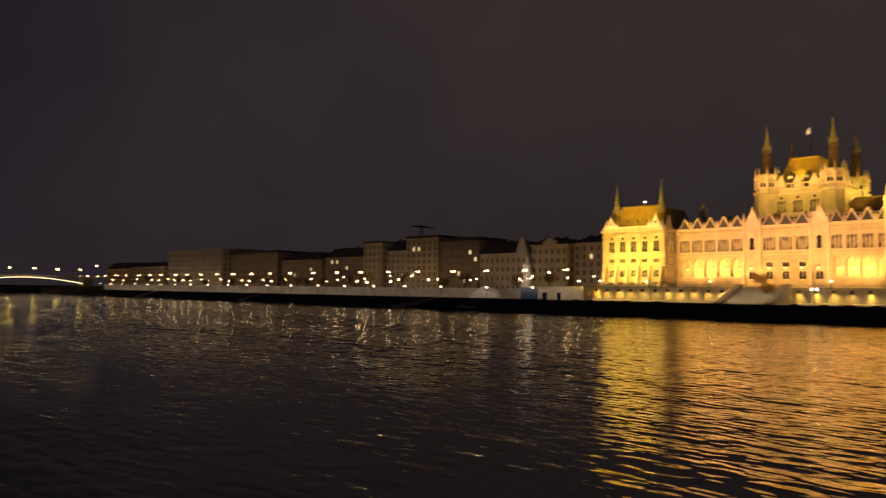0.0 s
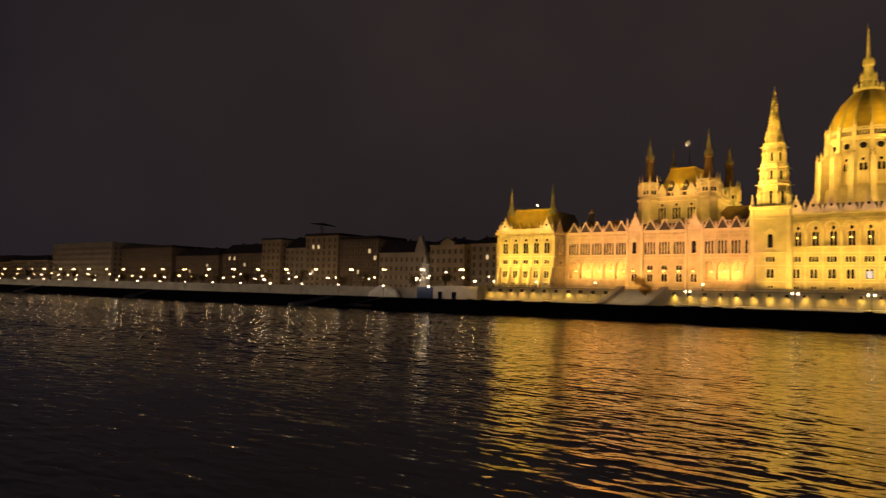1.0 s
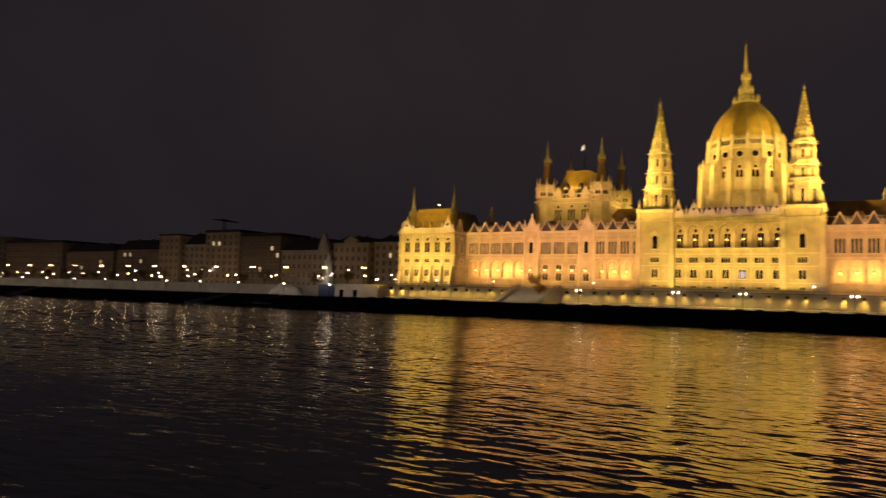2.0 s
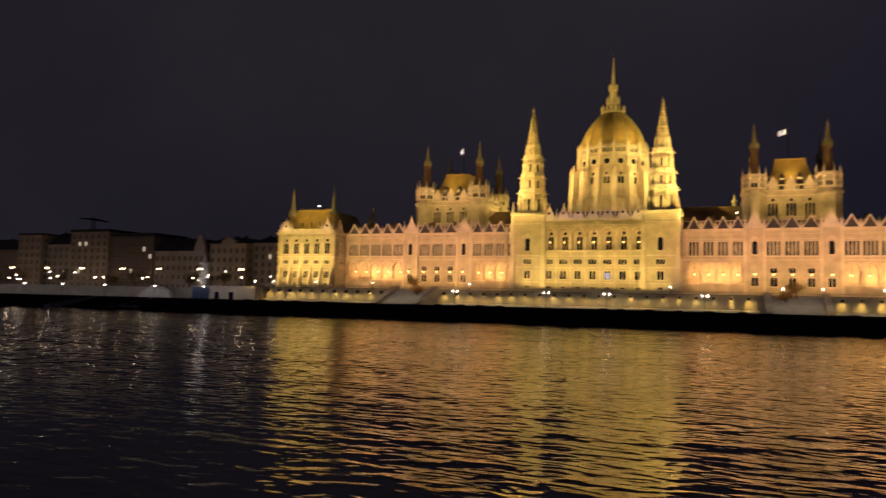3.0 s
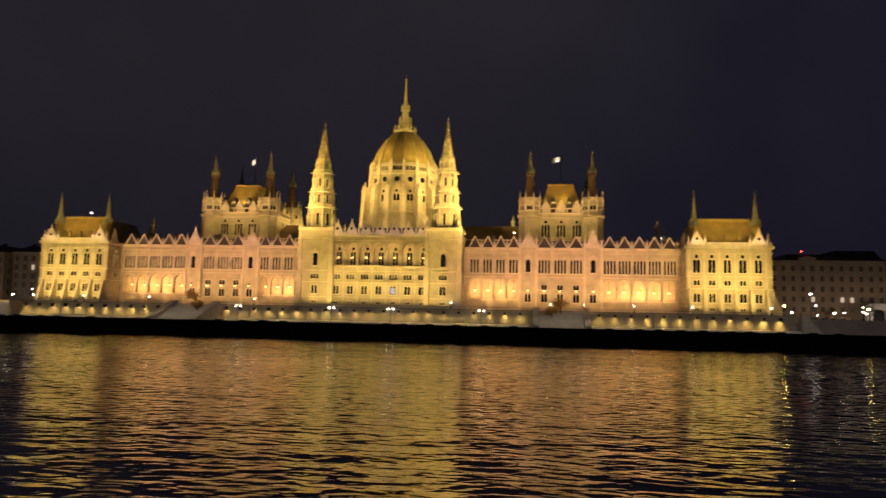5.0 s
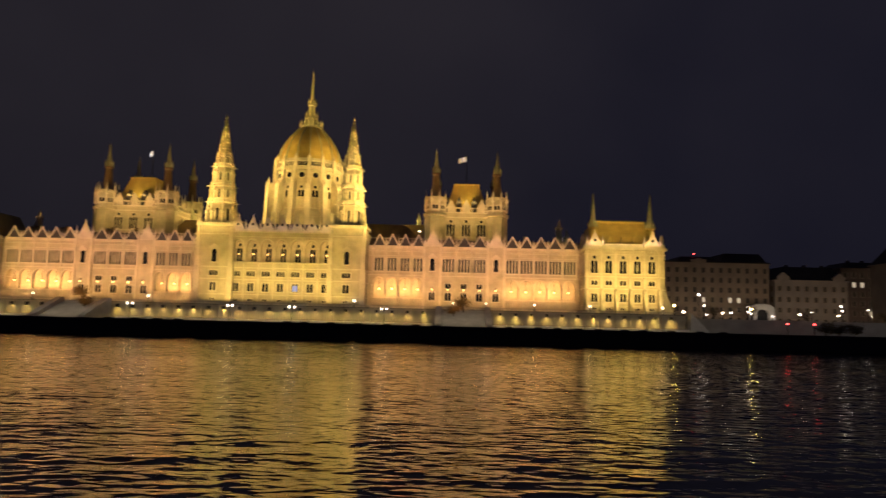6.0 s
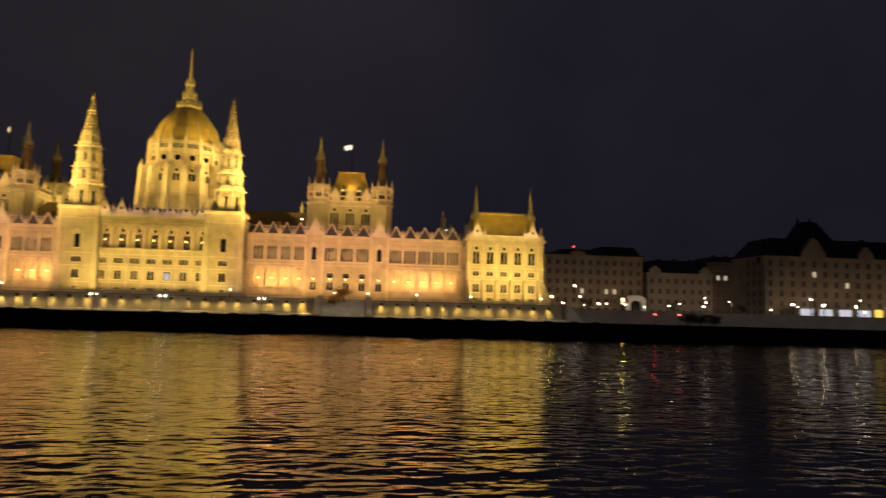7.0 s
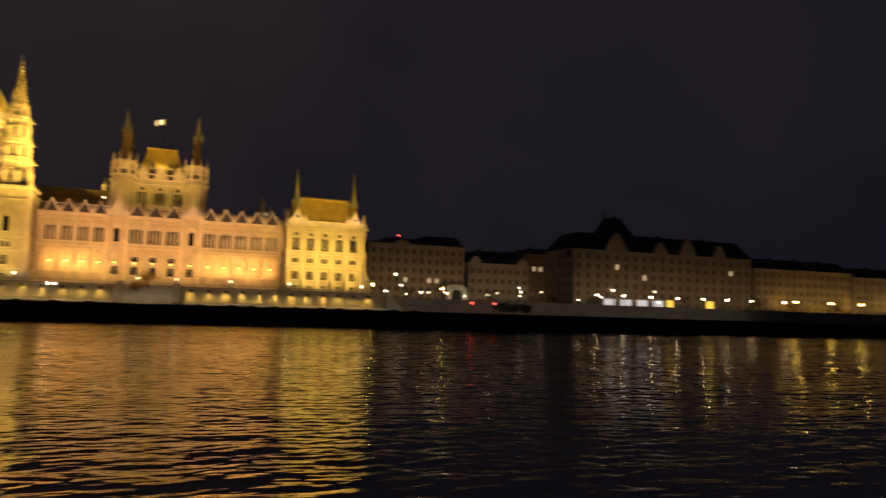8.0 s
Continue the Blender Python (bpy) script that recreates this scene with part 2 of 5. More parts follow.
def lathe(bm, cx, cy, profile, n=8, turn=0.5):
    """Rings of (z, radius) with n sides about an upright axis."""
    rings = []
    for z, r in profile:
        if r < 0.02:
            rings.append([bm.verts.new((cx, cy, z))])
        else:
            rings.append([bm.verts.new((cx + r * math.cos(2 * math.pi * (i + turn) / n), cy + r * math.sin(2 * math.pi * (i + turn) / n), z)) for i in range(n)])
    for a, b in zip(rings, rings[1:]):
        for i in range(n):
            j = (i + 1) % n
            if len(a) == 1 and len(b) > 1:
                bm.faces.new((a[0], b[j], b[i]))
            elif len(b) == 1 and len(a) > 1:
                bm.faces.new((a[i], a[j], b[0]))
            elif len(a) > 1:
                bm.faces.new((a[i], a[j], b[j], b[i]))
    for ring in (rings[0], rings[-1]):
        if len(ring) > 2:
            bm.faces.new(ring)


def hip(bm, x0, x1, y0, y1, z0, u0, u1, v0, v1, z1):
    """A steep roof: rectangle x0..x1, y0..y1 at z0 up to u0..u1, v0..v1 at z1."""
    a = [bm.verts.new(c) for c in ((x0, y0, z0), (x1, y0, z0), (x1, y1, z0), (x0, y1, z0))]
    b = [bm.verts.new(c) for c in ((u0, v0, z1), (u1, v0, z1), (u1, v1, z1), (u0, v1, z1))]
    for i in range(4):
        j = (i + 1) % 4
        bm.faces.new((a[i], a[j], b[j], b[i]))
    bm.faces.new(b), bm.faces.new(a[::-1])


def arc(cx, zs, half, rise, n=8):
    """A slightly pointed arch from left to right over a spring line."""
    return [(cx - half * math.cos(math.pi * i / n), zs + rise * math.sin(math.pi * i / n) ** 0.8) for i in range(n + 1)]


def lancet(cx, z0, z1, half):
    """The outline of a window with an arched head."""
    zs = z1 - half * 1.1
    return [(cx - half, z0), *arc(cx, zs, half, half * 1.1, 6), (cx + half, z0)]


def disc(r, z, n=12):
    return [(r * math.cos(2 * math.pi * i / n), z + r * math.sin(2 * math.pi * i / n)) for i in range(n)]


def window_meshes(name, lights, w, h, rose=False, hood=0.0):
    """Shared meshes of a window about its sill's middle, facing -y: surround, panes, lit panes, sill, rosette, hood."""
    half, pitch = w / 2, w / lights
    rib = 0.2 if pitch > 1.04 and lights > 2 else 0.11
    bm, gl, lit, sill = (bmesh.new() for _ in range(4))
    comb = [(-half - 0.22, 0)]
    for i in range(lights):
        x = -half + pitch * (i + 0.5)
        k = pitch / 2 - rib
        comb += [(x - k, 0), *arc(x, h - k * 1.2, k, k * 1.2, 6), (x + k, 0)]
        for g in (gl, lit):
            prism(g, lancet(x, 0.02, h + 0.02, k + 0.03), -0.06, 0.02)
    prism(bm, comb + [(half + 0.22, 0), (half + 0.22, h + 0.22), (-half - 0.22, h + 0.22)], -0.36, 0.04)
    prism(sill, [(-half - 0.35, -0.3), (half + 0.35, -0.3), (half + 0.3, 0), (-half - 0.3, 0)], -0.5, 0.04)
    found = {"window": mesh_of(name, bm, STONE_PALE), "pane": mesh_of(name + "_pane", gl, GLASS), "lit": mesh_of(name + "_lit", lit, LIT_PANE), "sill": mesh_of(name + "_sill", sill, STONE_PALE)}
    if rose:
        rb, rg = bmesh.new(), bmesh.new()
        ring = disc(0.85, h + 1.12)
        inner = disc(0.6, h + 1.12)
        for i in range(12):
            j = (i + 1) % 12
            prism(rb, [ring[i], ring[j], inner[j], inner[i]], -0.34, 0.04)
        bmesh.ops.remove_doubles(rb, verts=rb.verts, dist=0.001)
        prism(rg, disc(0.62, h + 1.12), -0.06, 0.02)
        found["rosette"], found["rosette_pane"] = mesh_of(name + "_rosette", rb, STONE_PALE), mesh_of(name + "_rosette_pane", rg, GLASS)
    if hood:
        hb = bmesh.new()
        prism(hb, [(-half - 0.6, h + 0.2), (half + 0.6, h + 0.2), (half + 0.6, h + 0.5), (0, h + 0.5 + hood), (-half - 0.6, h + 0.5)], -0.7, 0.04)
        found["hood"] = mesh_of(name + "_hood", hb, STONE_PALE)
    return found


def put_window(kind, x, y, z, parent, lit=0, turn=0):
    at = pose(x, y, z, 0, 0, turn)
    w = part("window", kind["window"], None, parent, at=at)
    part("pane", kind["lit" if lit else "pane"], None, w, "lit window pane" if lit else "", at=at)
    for n in ("sill", "rosette", "rosette_pane", "hood"):
        if n in kind:
            part(n, kind[n], None, w, at=at)
    return w


def pieces(bm, mat, parent, name, small="moulding"):
    """Makes every loose piece of a bmesh a part of its own, named by its shape."""
    bm.verts.ensure_lookup_table()
    bm.verts.index_update()
    seen = set()
    for v0 in bm.verts:
        if v0.index in seen:
            continue
        stack, isle = [v0], []
        seen.add(v0.index)
        while stack:
            v = stack.pop()
            isle.append(v)
            for e in v.link_edges:
                o = e.other_vert(v)
                if o.index not in seen:
                    seen.add(o.index)
                    stack.append(o)
        number = {v.index: i for i, v in enumerate(isle)}
        fs = {f for v in isle for f in v.link_faces}
        co = [v.co for v in isle]
        size = [max(c[k] for c in co) - min(c[k] for c in co) for k in range(3)]
        tall = size[2] > 2.2 * max(size[0], size[1])
        kind = ("pinnacle" if len(isle) > 24 else "pilaster") if tall else "string_course" if max(size[0], size[1]) > 7 * size[2] else name
        one = bmesh.new()
        vs = [one.verts.new(c) for c in co]
        for f in sorted(fs, key=lambda f: f.index):
            one.faces.new([vs[number[v.index]] for v in f.verts])
        part(kind, one, mat, parent)
    bm.free()


def stuff(name, bm, mat, parent, label=""):
    return tagged(part(name, bm, mat, parent, label), kind="stuff")


# ---- water, quay and ground ----
def river():
    """One sheet of water: a field of waves off the quay, running out flat to the horizon."""
    rng = np.random.default_rng(5)
    xs = np.concatenate(([-2400], np.arange(-430, -120, 0.8), np.arange(-120, 190, 0.45), np.arange(190, 330, 0.8), [2400]))
    ys = [-2400.0, -252.0]
    while ys[-1] < -46:
        ys.append(ys[-1] + 0.11 + 0.0024 * (ys[-1] + 252))
    ys = np.array(ys + [2400.0])
    X, Y = np.meshgrid(xs, ys)
    Z = np.zeros_like(X)
    lee = np.clip((-46 - Y) / 40, 0.3, 1)
    gust = np.ones_like(X)
    for length in np.geomspace(14, 70, 9):
        a = math.pi / 2 + rng.normal(0, 0.5)
        k = 2 * math.pi / length
        gust += 0.17 * np.sin(k * (0.5 * math.cos(a) * X + math.sin(a) * Y) + rng.uniform(0, 6.283))
    gust = np.clip(gust, 0.75, 1.3)

    def train(lengths, steep, spread, lean, where):
        """A group of wave trains of these lengths, with this rms slope."""
        rise = np.zeros_like(X)
        for length in lengths:
            a = math.pi / 2 + rng.normal(0, spread) + lean
            k = 2 * math.pi / length
            phase = k * (math.cos(a) * X + math.sin(a) * Y) + rng.uniform(0, 6.283)
            rise += steep * math.sqrt(2 / len(lengths)) / k * (np.sin(phase) + 0.3 * np.sin(2 * phase + 1.2))
        return rise * where

    Z += train(np.geomspace(0.7, 1.6, 28), 0.036, 0.6, 0.1, gust)
    Z += train(np.geomspace(1.7, 5.0, 24), 0.021, 0.7, 0.1, gust)
    # old wakes: long low waves, spent near the quay
    Z += train(np.geomspace(5.5, 24, 20), 0.006, 0.9, -0.1, lee)
    Z *= np.clip(np.minimum(np.minimum(X + 430, 330 - X) / 25, (Y + 252) / 3), 0, 1) * (Y < -44)
    Z += 0.2
    h, w = X.shape
    me = bpy.data.meshes.new("water")
    co = np.stack([X, Y, Z], -1).reshape(-1, 3).astype(np.float32)
    i = np.arange(h * w).reshape(h, w)
    quads = np.stack([i[:-1, :-1], i[:-1, 1:], i[1:, 1:], i[1:, :-1]], -1).reshape(-1, 4).astype(np.int32)
    me.vertices.add(len(co))
    me.vertices.foreach_set("co", co.ravel())
    me.loops.add(quads.size)
    me.loops.foreach_set("vertex_index", quads.ravel())
    me.polygons.add(len(quads))
    me.polygons.foreach_set("loop_start", np.arange(0, quads.size, 4, dtype=np.int32))
    me.update(calc_edges=True)
    me.polygons.foreach_set("use_smooth", np.ones(len(quads), dtype=bool))
    me.materials.append(WATER)
    return new("water", me)


ob = river()
tagged(ob, "dark rippled river water at night", "water", kind="structure")

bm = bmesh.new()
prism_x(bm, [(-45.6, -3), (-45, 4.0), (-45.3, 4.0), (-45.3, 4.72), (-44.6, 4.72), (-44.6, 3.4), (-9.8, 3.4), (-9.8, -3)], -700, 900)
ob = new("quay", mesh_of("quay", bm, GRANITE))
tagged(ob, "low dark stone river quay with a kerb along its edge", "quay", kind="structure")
bm = bmesh.new()
prism_x(bm, [(-42, 3.35), (-42, 3.45), (-12, 3.45), (-12, 3.35)], -700, 900)
ob = new("road", mesh_of("road", bm, ASPHALT))
tagged(ob, "asphalt road along the lower quay", "road", kind="structure")
bm = bmesh.new()
for x0, x1, z in ((-2300, -134, 7.6), (-134, 134, 9.9), (134, 2300, 7.6)):
    box(bm, x0, x1, -9.7, 2300, -4, z)
ob = new("ground", mesh_of("ground", bm, EARTH))
tagged(ob, "dark paved ground behind the embankment", "ground", kind="structure")
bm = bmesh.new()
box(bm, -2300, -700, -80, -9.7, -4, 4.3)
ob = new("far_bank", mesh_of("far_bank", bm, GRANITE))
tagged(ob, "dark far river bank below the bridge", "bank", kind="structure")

# the embankment wall: piers, panels and a coping
bm = bmesh.new()
box(bm, -134, 134, -10, -9.6, 3.4, 9.4)
box(bm, -134.2, 134.2, -10.35, -9.4, 9.4, 9.75)
x = -133.5
while x < 134:
    box(bm, x - 0.35, x + 0.35, -10.25, -9.9, 4.6, 9.4)
    x += 5.0
x = -133.6
while x < 134:
    box(bm, x - 0.1, x + 0.1, -10.15, -9.95, 9.75, 10.55)
    x += 1.4
box(bm, -134.2, 134.2, -10.2, -9.9, 10.55, 10.75)
ob = new("embankment_wall", mesh_of("embankment_wall", bm, EMBANK))
tagged(ob, "pale stone terrace wall with piers and balustrade above the quay", "wall", kind="structure")
bm = bmesh.new()
for s, far in ((-1, -640), (1, 640)):
    box(bm, s * 134.4, far, -10, -9.5, 3.4, 8.55)
    box(bm, s * 134.4, far, -10.25, -9.3, 8.55, 8.95)
ob = new("side_wall", mesh_of("side_wall", bm, EMBANK))
tagged(ob, "plain grey retaining wall along the embankment", "wall", kind="structure")
# white blocks stand in for the lamplit line below the terrace wall
bm = bmesh.new()
x = -134.0
while x < 133:
    if not 53 < abs(x + 2.45) < 71:
        prism_x(bm, [(-10.02, 3.4), (-12.6, 3.4), (-12.6, 5.05), (-12.4, 5.2), (-10.02, 5.25)], x, x + 4.7)
    x += 4.9
ob = new("plinth", mesh_of("plinth", bm, WHITE))
tagged(ob, "stone plinth blocks at the foot of the terrace wall, whitened to look lit", "plinth", kind="structure")
bm = bmesh.new()
prism(bm, [(134.45, 3.4), (141.5, 3.4), (139.5, 5.6), (134.45, 10.7)], -13.5, -10.3)
ob = new("corner_ramp", mesh_of("corner_ramp", bm, STEP_STONE))
tagged(ob, "pale sloping stone buttress at the end of the terrace wall", "buttress", kind="structure")
# ---- the palace ----
STONE_DULL = material("weathered_grey_stone", (0.30, 0.28, 0.19))
palace = thing("palace", (0, 20, 9.9), "vast floodlit neo-gothic stone palace with a ribbed dome and spires", "palace")
W_SLOT = window_meshes("slot_window", 4, 4.4, 4.7)
W_SLOT3 = window_meshes("slot_window_three", 3, 3.4, 4.7)
W_BAY = window_meshes("bay_window", 1, 1.9, 4.4, hood=1.4)
W_PAV = window_meshes("pavilion_window", 2, 2.5, 4.3, rose=True)
W_SMALL = window_meshes("small_window", 2, 2.2, 1.7)
W_SMALL3 = window_meshes("small_triple_window", 3, 2.9, 1.8)
W_MID = window_meshes("double_window", 2, 2.3, 2.9)
W_LANCET = window_meshes("tower_lancet", 1, 1.1, 4.2)
W_LANCET_SHORT = window_meshes("short_tower_lancet", 1, 0.9, 3.0)
W_CELLAR = window_meshes("cellar_window", 2, 1.7, 0.8)
W_TALL = window_meshes("tall_gallery_window", 2, 2.1, 4.6, rose=True)
W_CHAMBER = window_meshes("chamber_window", 3, 3.4, 4.6, rose=True)
W_DRUM = window_meshes("drum_window", 2, 2.7, 6.8, rose=True)
W_BAND = window_meshes("drum_band_window", 5, 3.9, 1.9)


def oculus_meshes(r):
    """A round window about its middle, facing -y: a stone ring and a dark pane."""
    ring, pane = bmesh.new(), bmesh.new()
    outer, inner = disc(r * 1.35, 0, 16), disc(r, 0, 16)
    for i in range(16):
        j = (i + 1) % 16
        prism(ring, [outer[i], outer[j], inner[j], inner[i]], -0.3, 0.06)
    bmesh.ops.remove_doubles(ring, verts=ring.verts, dist=0.001)
    prism(pane, disc(r + 0.02, 0, 16), -0.1, 0.04)
    return {"window": mesh_of("oculus", ring, STONE_PALE), "pane": mesh_of("oculus_pane", pane, GLASS)}


OCULUS, OCULUS_SMALL = oculus_meshes(1.1), oculus_meshes(0.5)


def gable(bm, cx, z0, half, top, y0, y1):
    prism(bm, [(cx - half, z0), (cx + half, z0), (cx + half, z0 + 0.5), (cx + 0.12, top), (cx - 0.12, top), (cx - half, z0 + 0.5)], y0, y1)


def dormer(bm, dark, cx, z0, half, top, y0, y1):
    """A pointed gable: a pale stone coping round a dark tiled triangle."""
    t = 0.32
    prism(bm, [(cx - half, z0), (cx - half + t, z0), (cx, top - t * 1.7), (cx + half - t, z0), (cx + half, z0), (cx + half, z0 + 0.3), (cx + 0.12, top), (cx - 0.12, top), (cx - half, z0 + 0.3)], y0, y1)
    prism(dark, [(cx - half + t, z0), (cx + half - t, z0), (cx, top - t * 1.7)], y0 + 0.2, y1)


def finial(bm, cx, cy, z0, h, r):
    lathe(bm, cx, cy, [(z0, r), (z0 + h * 0.42, r * 0.9), (z0 + h * 0.45, r * 1.35), (z0 + h * 0.52, r * 1.2), (z0 + h * 0.55, r * 0.75), (z0 + h, 0.0)], 6)


def wing(s):
    """One wing: loggia below, a band of slot windows, cornice, gables and roof."""
    side = "north" if s < 0 else "south"
    yf = 9.0
    groups = [(29.8 + 4.6 * (i + 0.5), 4.6, "A") for i in range(4)] + [(53.9 + 5.5 * (i + 0.5), 5.5, "B") for i in range(3)] + [(76.6 + 5.05 * (i + 0.5), 5.05, "C") for i in range(5)]
    bays = [51.0, 73.4]
    wall, low, trims, gables, dark, fine = (bmesh.new() for _ in range(6))
    X = lambda x: s * x
    # upper wall and back
    box(wall, X(27), X(103), yf, yf + 1.0, 21.8, 31.6)
    box(low, X(27), X(103), yf + 5.5, yf + 20, 9.9, 31.6)
    box(low, X(27), X(103), yf + 1.0, yf + 5.5, 21.6, 31.4)
    # arcade below
    for cx, pitch, seg in groups:
        x0, x1 = X(cx) - pitch / 2, X(cx) + pitch / 2
        if seg == "B":
            box(low, x0, x1, yf, yf + 1.0, 9.9, 21.8)
            continue
        half = pitch / 2 - 0.45
        zs = 18.4
        a = arc(X(cx), zs, half, 2.6, 10)
        prism(low, [(x0, 14.0), (X(cx) - half, 14.0), *a, (X(cx) + half, 14.0), (x1, 14.0), (x1, 21.8), (x0, 21.8)], yf, yf + 1.0)
        a2 = arc(X(cx), zs, half + 0.35, 2.95, 10)
        prism(trims, [*a2, *a[::-1]], yf - 0.22, yf + 0.02)
        box(low, x0, x1, yf, yf + 0.6, 9.9, 14.0)
        box(trims, x0, x1, yf - 0.25, yf + 0.7, 13.7, 14.1)
        for k in range(6):
            box(fine, x0 + 0.5 + k * (pitch - 1) / 5 - 0.12, x0 + 0.5 + k * (pitch - 1) / 5 + 0.12, yf - 0.14, yf, 11.6, 13.7)
        lathe(trims, x0, yf - 0.1, [(14.1, 0.42), (14.6, 0.30), (18.0, 0.28), (18.5, 0.5)], 8)
    for cx in bays:
        box(low, X(cx) - 3.0, X(cx) + 3.0, yf - 0.9, yf + 1, 9.9, 21.8)
        box(low, X(cx) - 2.9, X(cx) + 2.9, yf - 0.9, yf + 0.02, 21.8, 32.2)
        for e in (-2.9, 2.9):
            box(trims, X(cx) + e - 0.45, X(cx) + e + 0.45, yf - 1.5, yf - 0.85, 9.9, 22.0)
            box(trims, X(cx) + e - 0.38, X(cx) + e + 0.38, yf - 1.3, yf - 0.85, 22.0, 32.4)
            finial(gables, X(cx) + e, yf - 1.0, 32.4, 5.0, 0.42)
        gable(gables, X(cx), 32.3, 2.75, 38.2, yf - 0.8, yf - 0.3)
        finial(gables, X(cx), yf - 0.55, 37.6, 2.0, 0.25)
    for e in (27.6, 29.4, 47.9, 103 - 0.5):
        box(low, X(e) - 0.9, X(e) + 0.9, yf - 0.1, yf + 1.0, 9.9, 21.8)
    # pilasters, string courses, cornice
    for cx, pitch, seg in groups:
        for e in (-pitch / 2, pitch / 2):
            box(trims, X(cx) + e - 0.22, X(cx) + e + 0.22, yf - 0.3, yf, 21.8, 31.4)
        dormer(gables, dark, X(cx), 32.3, pitch / 2 - 0.15, 36.5, yf - 0.25, yf + 0.3)
        finial(gables, X(cx) + pitch / 2, yf, 32.2, 3.4, 0.3)
    for z, h, out in ((21.7, 0.35, 0.45), (22.9, 0.25, 0.3), (28.6, 0.25, 0.3), (30.2, 0.2, 0.35), (31.4, 0.9, 0.75), (10.4, 0.4, 0.5), (9.9, 0.5, 0.7)):
        box(trims, X(27), X(102.9), yf - out, yf + 0.3, z, z + h)
    n = 0
    x = 27.5
    while x < 102.5:
        box(fine, X(x) - 0.16, X(x) + 0.16, yf - 0.5, yf, 30.5, 31.3)
        x += 0.95
    w = part("wing_wall_" + side, wall, STONE, palace)
    pieces(low, STONE, w, "arcade_bay")
    pieces(trims, STONE_PALE, w, "moulding")
    pieces(gables, STONE_PALE, w, "gable")
    pieces(dark, ROOF_DARK, w, "gable_tiles")
    stuff("dentil", fine, STONE_PALE, w)
    roof = bmesh.new()
    hip(roof, min(X(27), X(103)), max(X(27), X(103)), yf + 0.4, yf + 20, 32.0, min(X(27), X(103)), max(X(27), X(103)), yf + 5, yf + 16, 35.3)
    for x in (38, 58, 67, 84, 95):
        box(roof, X(x) - 0.6, X(x) + 0.6, yf + 6, yf + 7.2, 34.8, 37.3)
        hip(roof, X(x) - 1.4, X(x) + 1.4, yf + 1.5, yf + 6, 33.2, X(x) - 0.1, X(x) + 0.1, yf + 2.2, yf + 6, 36.6)
    r = part("wing_roof_" + side, roof, SLATE, palace)
    for i, (cx, pitch, seg) in enumerate(groups):
        put_window(W_SLOT3 if seg == "A" else W_SLOT, X(cx), yf, 23.3, palace, lit=0)
        if seg == "B":
            put_window(W_MID, X(cx), yf, 13.2, palace)
            put_window(W_SMALL, X(cx), yf, 17.6, palace)
    for cx in bays:
        put_window(W_BAY, X(cx), yf - 0.9, 23.6, palace)
        put_window(W_MID, X(cx), yf - 0.9, 13.2, palace)
    # loggia back wall: doors; hanging lanterns in the arches
    for i, (cx, pitch, seg) in enumerate(groups):
        bm = bmesh.new()
        yl = yf + 2.2 if seg != "B" else yf - 0.9
        lathe(bm, X(cx), yl, [(16.75, 0.0), (16.8, 0.2), (17.2, 0.26), (17.4, 0.0)], 8)
        lantern = part("lantern", bm, BULB_SMALL, palace, "glowing wall lantern")
        bm = bmesh.new()
        lathe(bm, X(cx), yl, [(17.45, 0.42), (17.7, 0.1), (18.1, 0.06)], 8)
        if seg == "B":
            box(bm, X(cx) - 0.06, X(cx) + 0.06, yl, yf, 17.9, 18.05)
        else:
            box(bm, X(cx) - 0.05, X(cx) + 0.05, yl - 0.05, yl + 0.05, 18.0, 21.6)
        part("bracket", bm, IRON, lantern)
    for cx in bays:
        bm = bmesh.new()
        lathe(bm, X(cx), yf - 2.0, [(16.75, 0.0), (16.8, 0.2), (17.2, 0.26), (17.4, 0.0)], 8)
        lantern = part("lantern", bm, BULB_SMALL, palace, "glowing wall lantern")
        bm = bmesh.new()
        lathe(bm, X(cx), yf - 2.0, [(17.45, 0.42), (17.7, 0.1), (18.0, 0.06)], 8)
        box(bm, X(cx) - 0.06, X(cx) + 0.06, yf - 2.0, yf - 0.9, 17.9, 18.05)
        part("bracket", bm, IRON, lantern)


def spire(cx, cy, z0, z1, r, name="spire", drum=0.35):
    """An octagonal turret with a crown of small gables and a slim needle."""
    h = z1 - z0
    bm = bmesh.new()
    zb = z0 + h * drum
    lathe(bm, cx, cy, [(z0, r * 0.95), (zb - 0.5, r * 0.68), (zb - 0.4, r * 0.85), (zb, r * 0.85), (zb + 0.05, 0.3)], 8)
    base = part(name, bm, DOME_SKIN, palace)
    bm = bmesh.new()
    lathe(bm, cx, cy, [(zb, r * 0.62), (zb + h * 0.10, r * 0.50), (zb + h * 0.11, r * 0.60), (zb + h * 0.15, r * 0.42), (z0 + h * 0.74, r * 0.24), (z1 - 1.0, r * 0.07), (z1 - 0.9, r * 0.16), (z1 - 0.7, 0.05), (z1, 0.0)], 8)
    for k in range(8):
        a = 2 * math.pi * k / 8
        finial(bm, cx + r * 0.72 * math.cos(a), cy + r * 0.72 * math.sin(a), zb - 0.2, h * 0.12, r * 0.12)
    return part("needle", bm, COPPER, base, "grey-green copper needle")


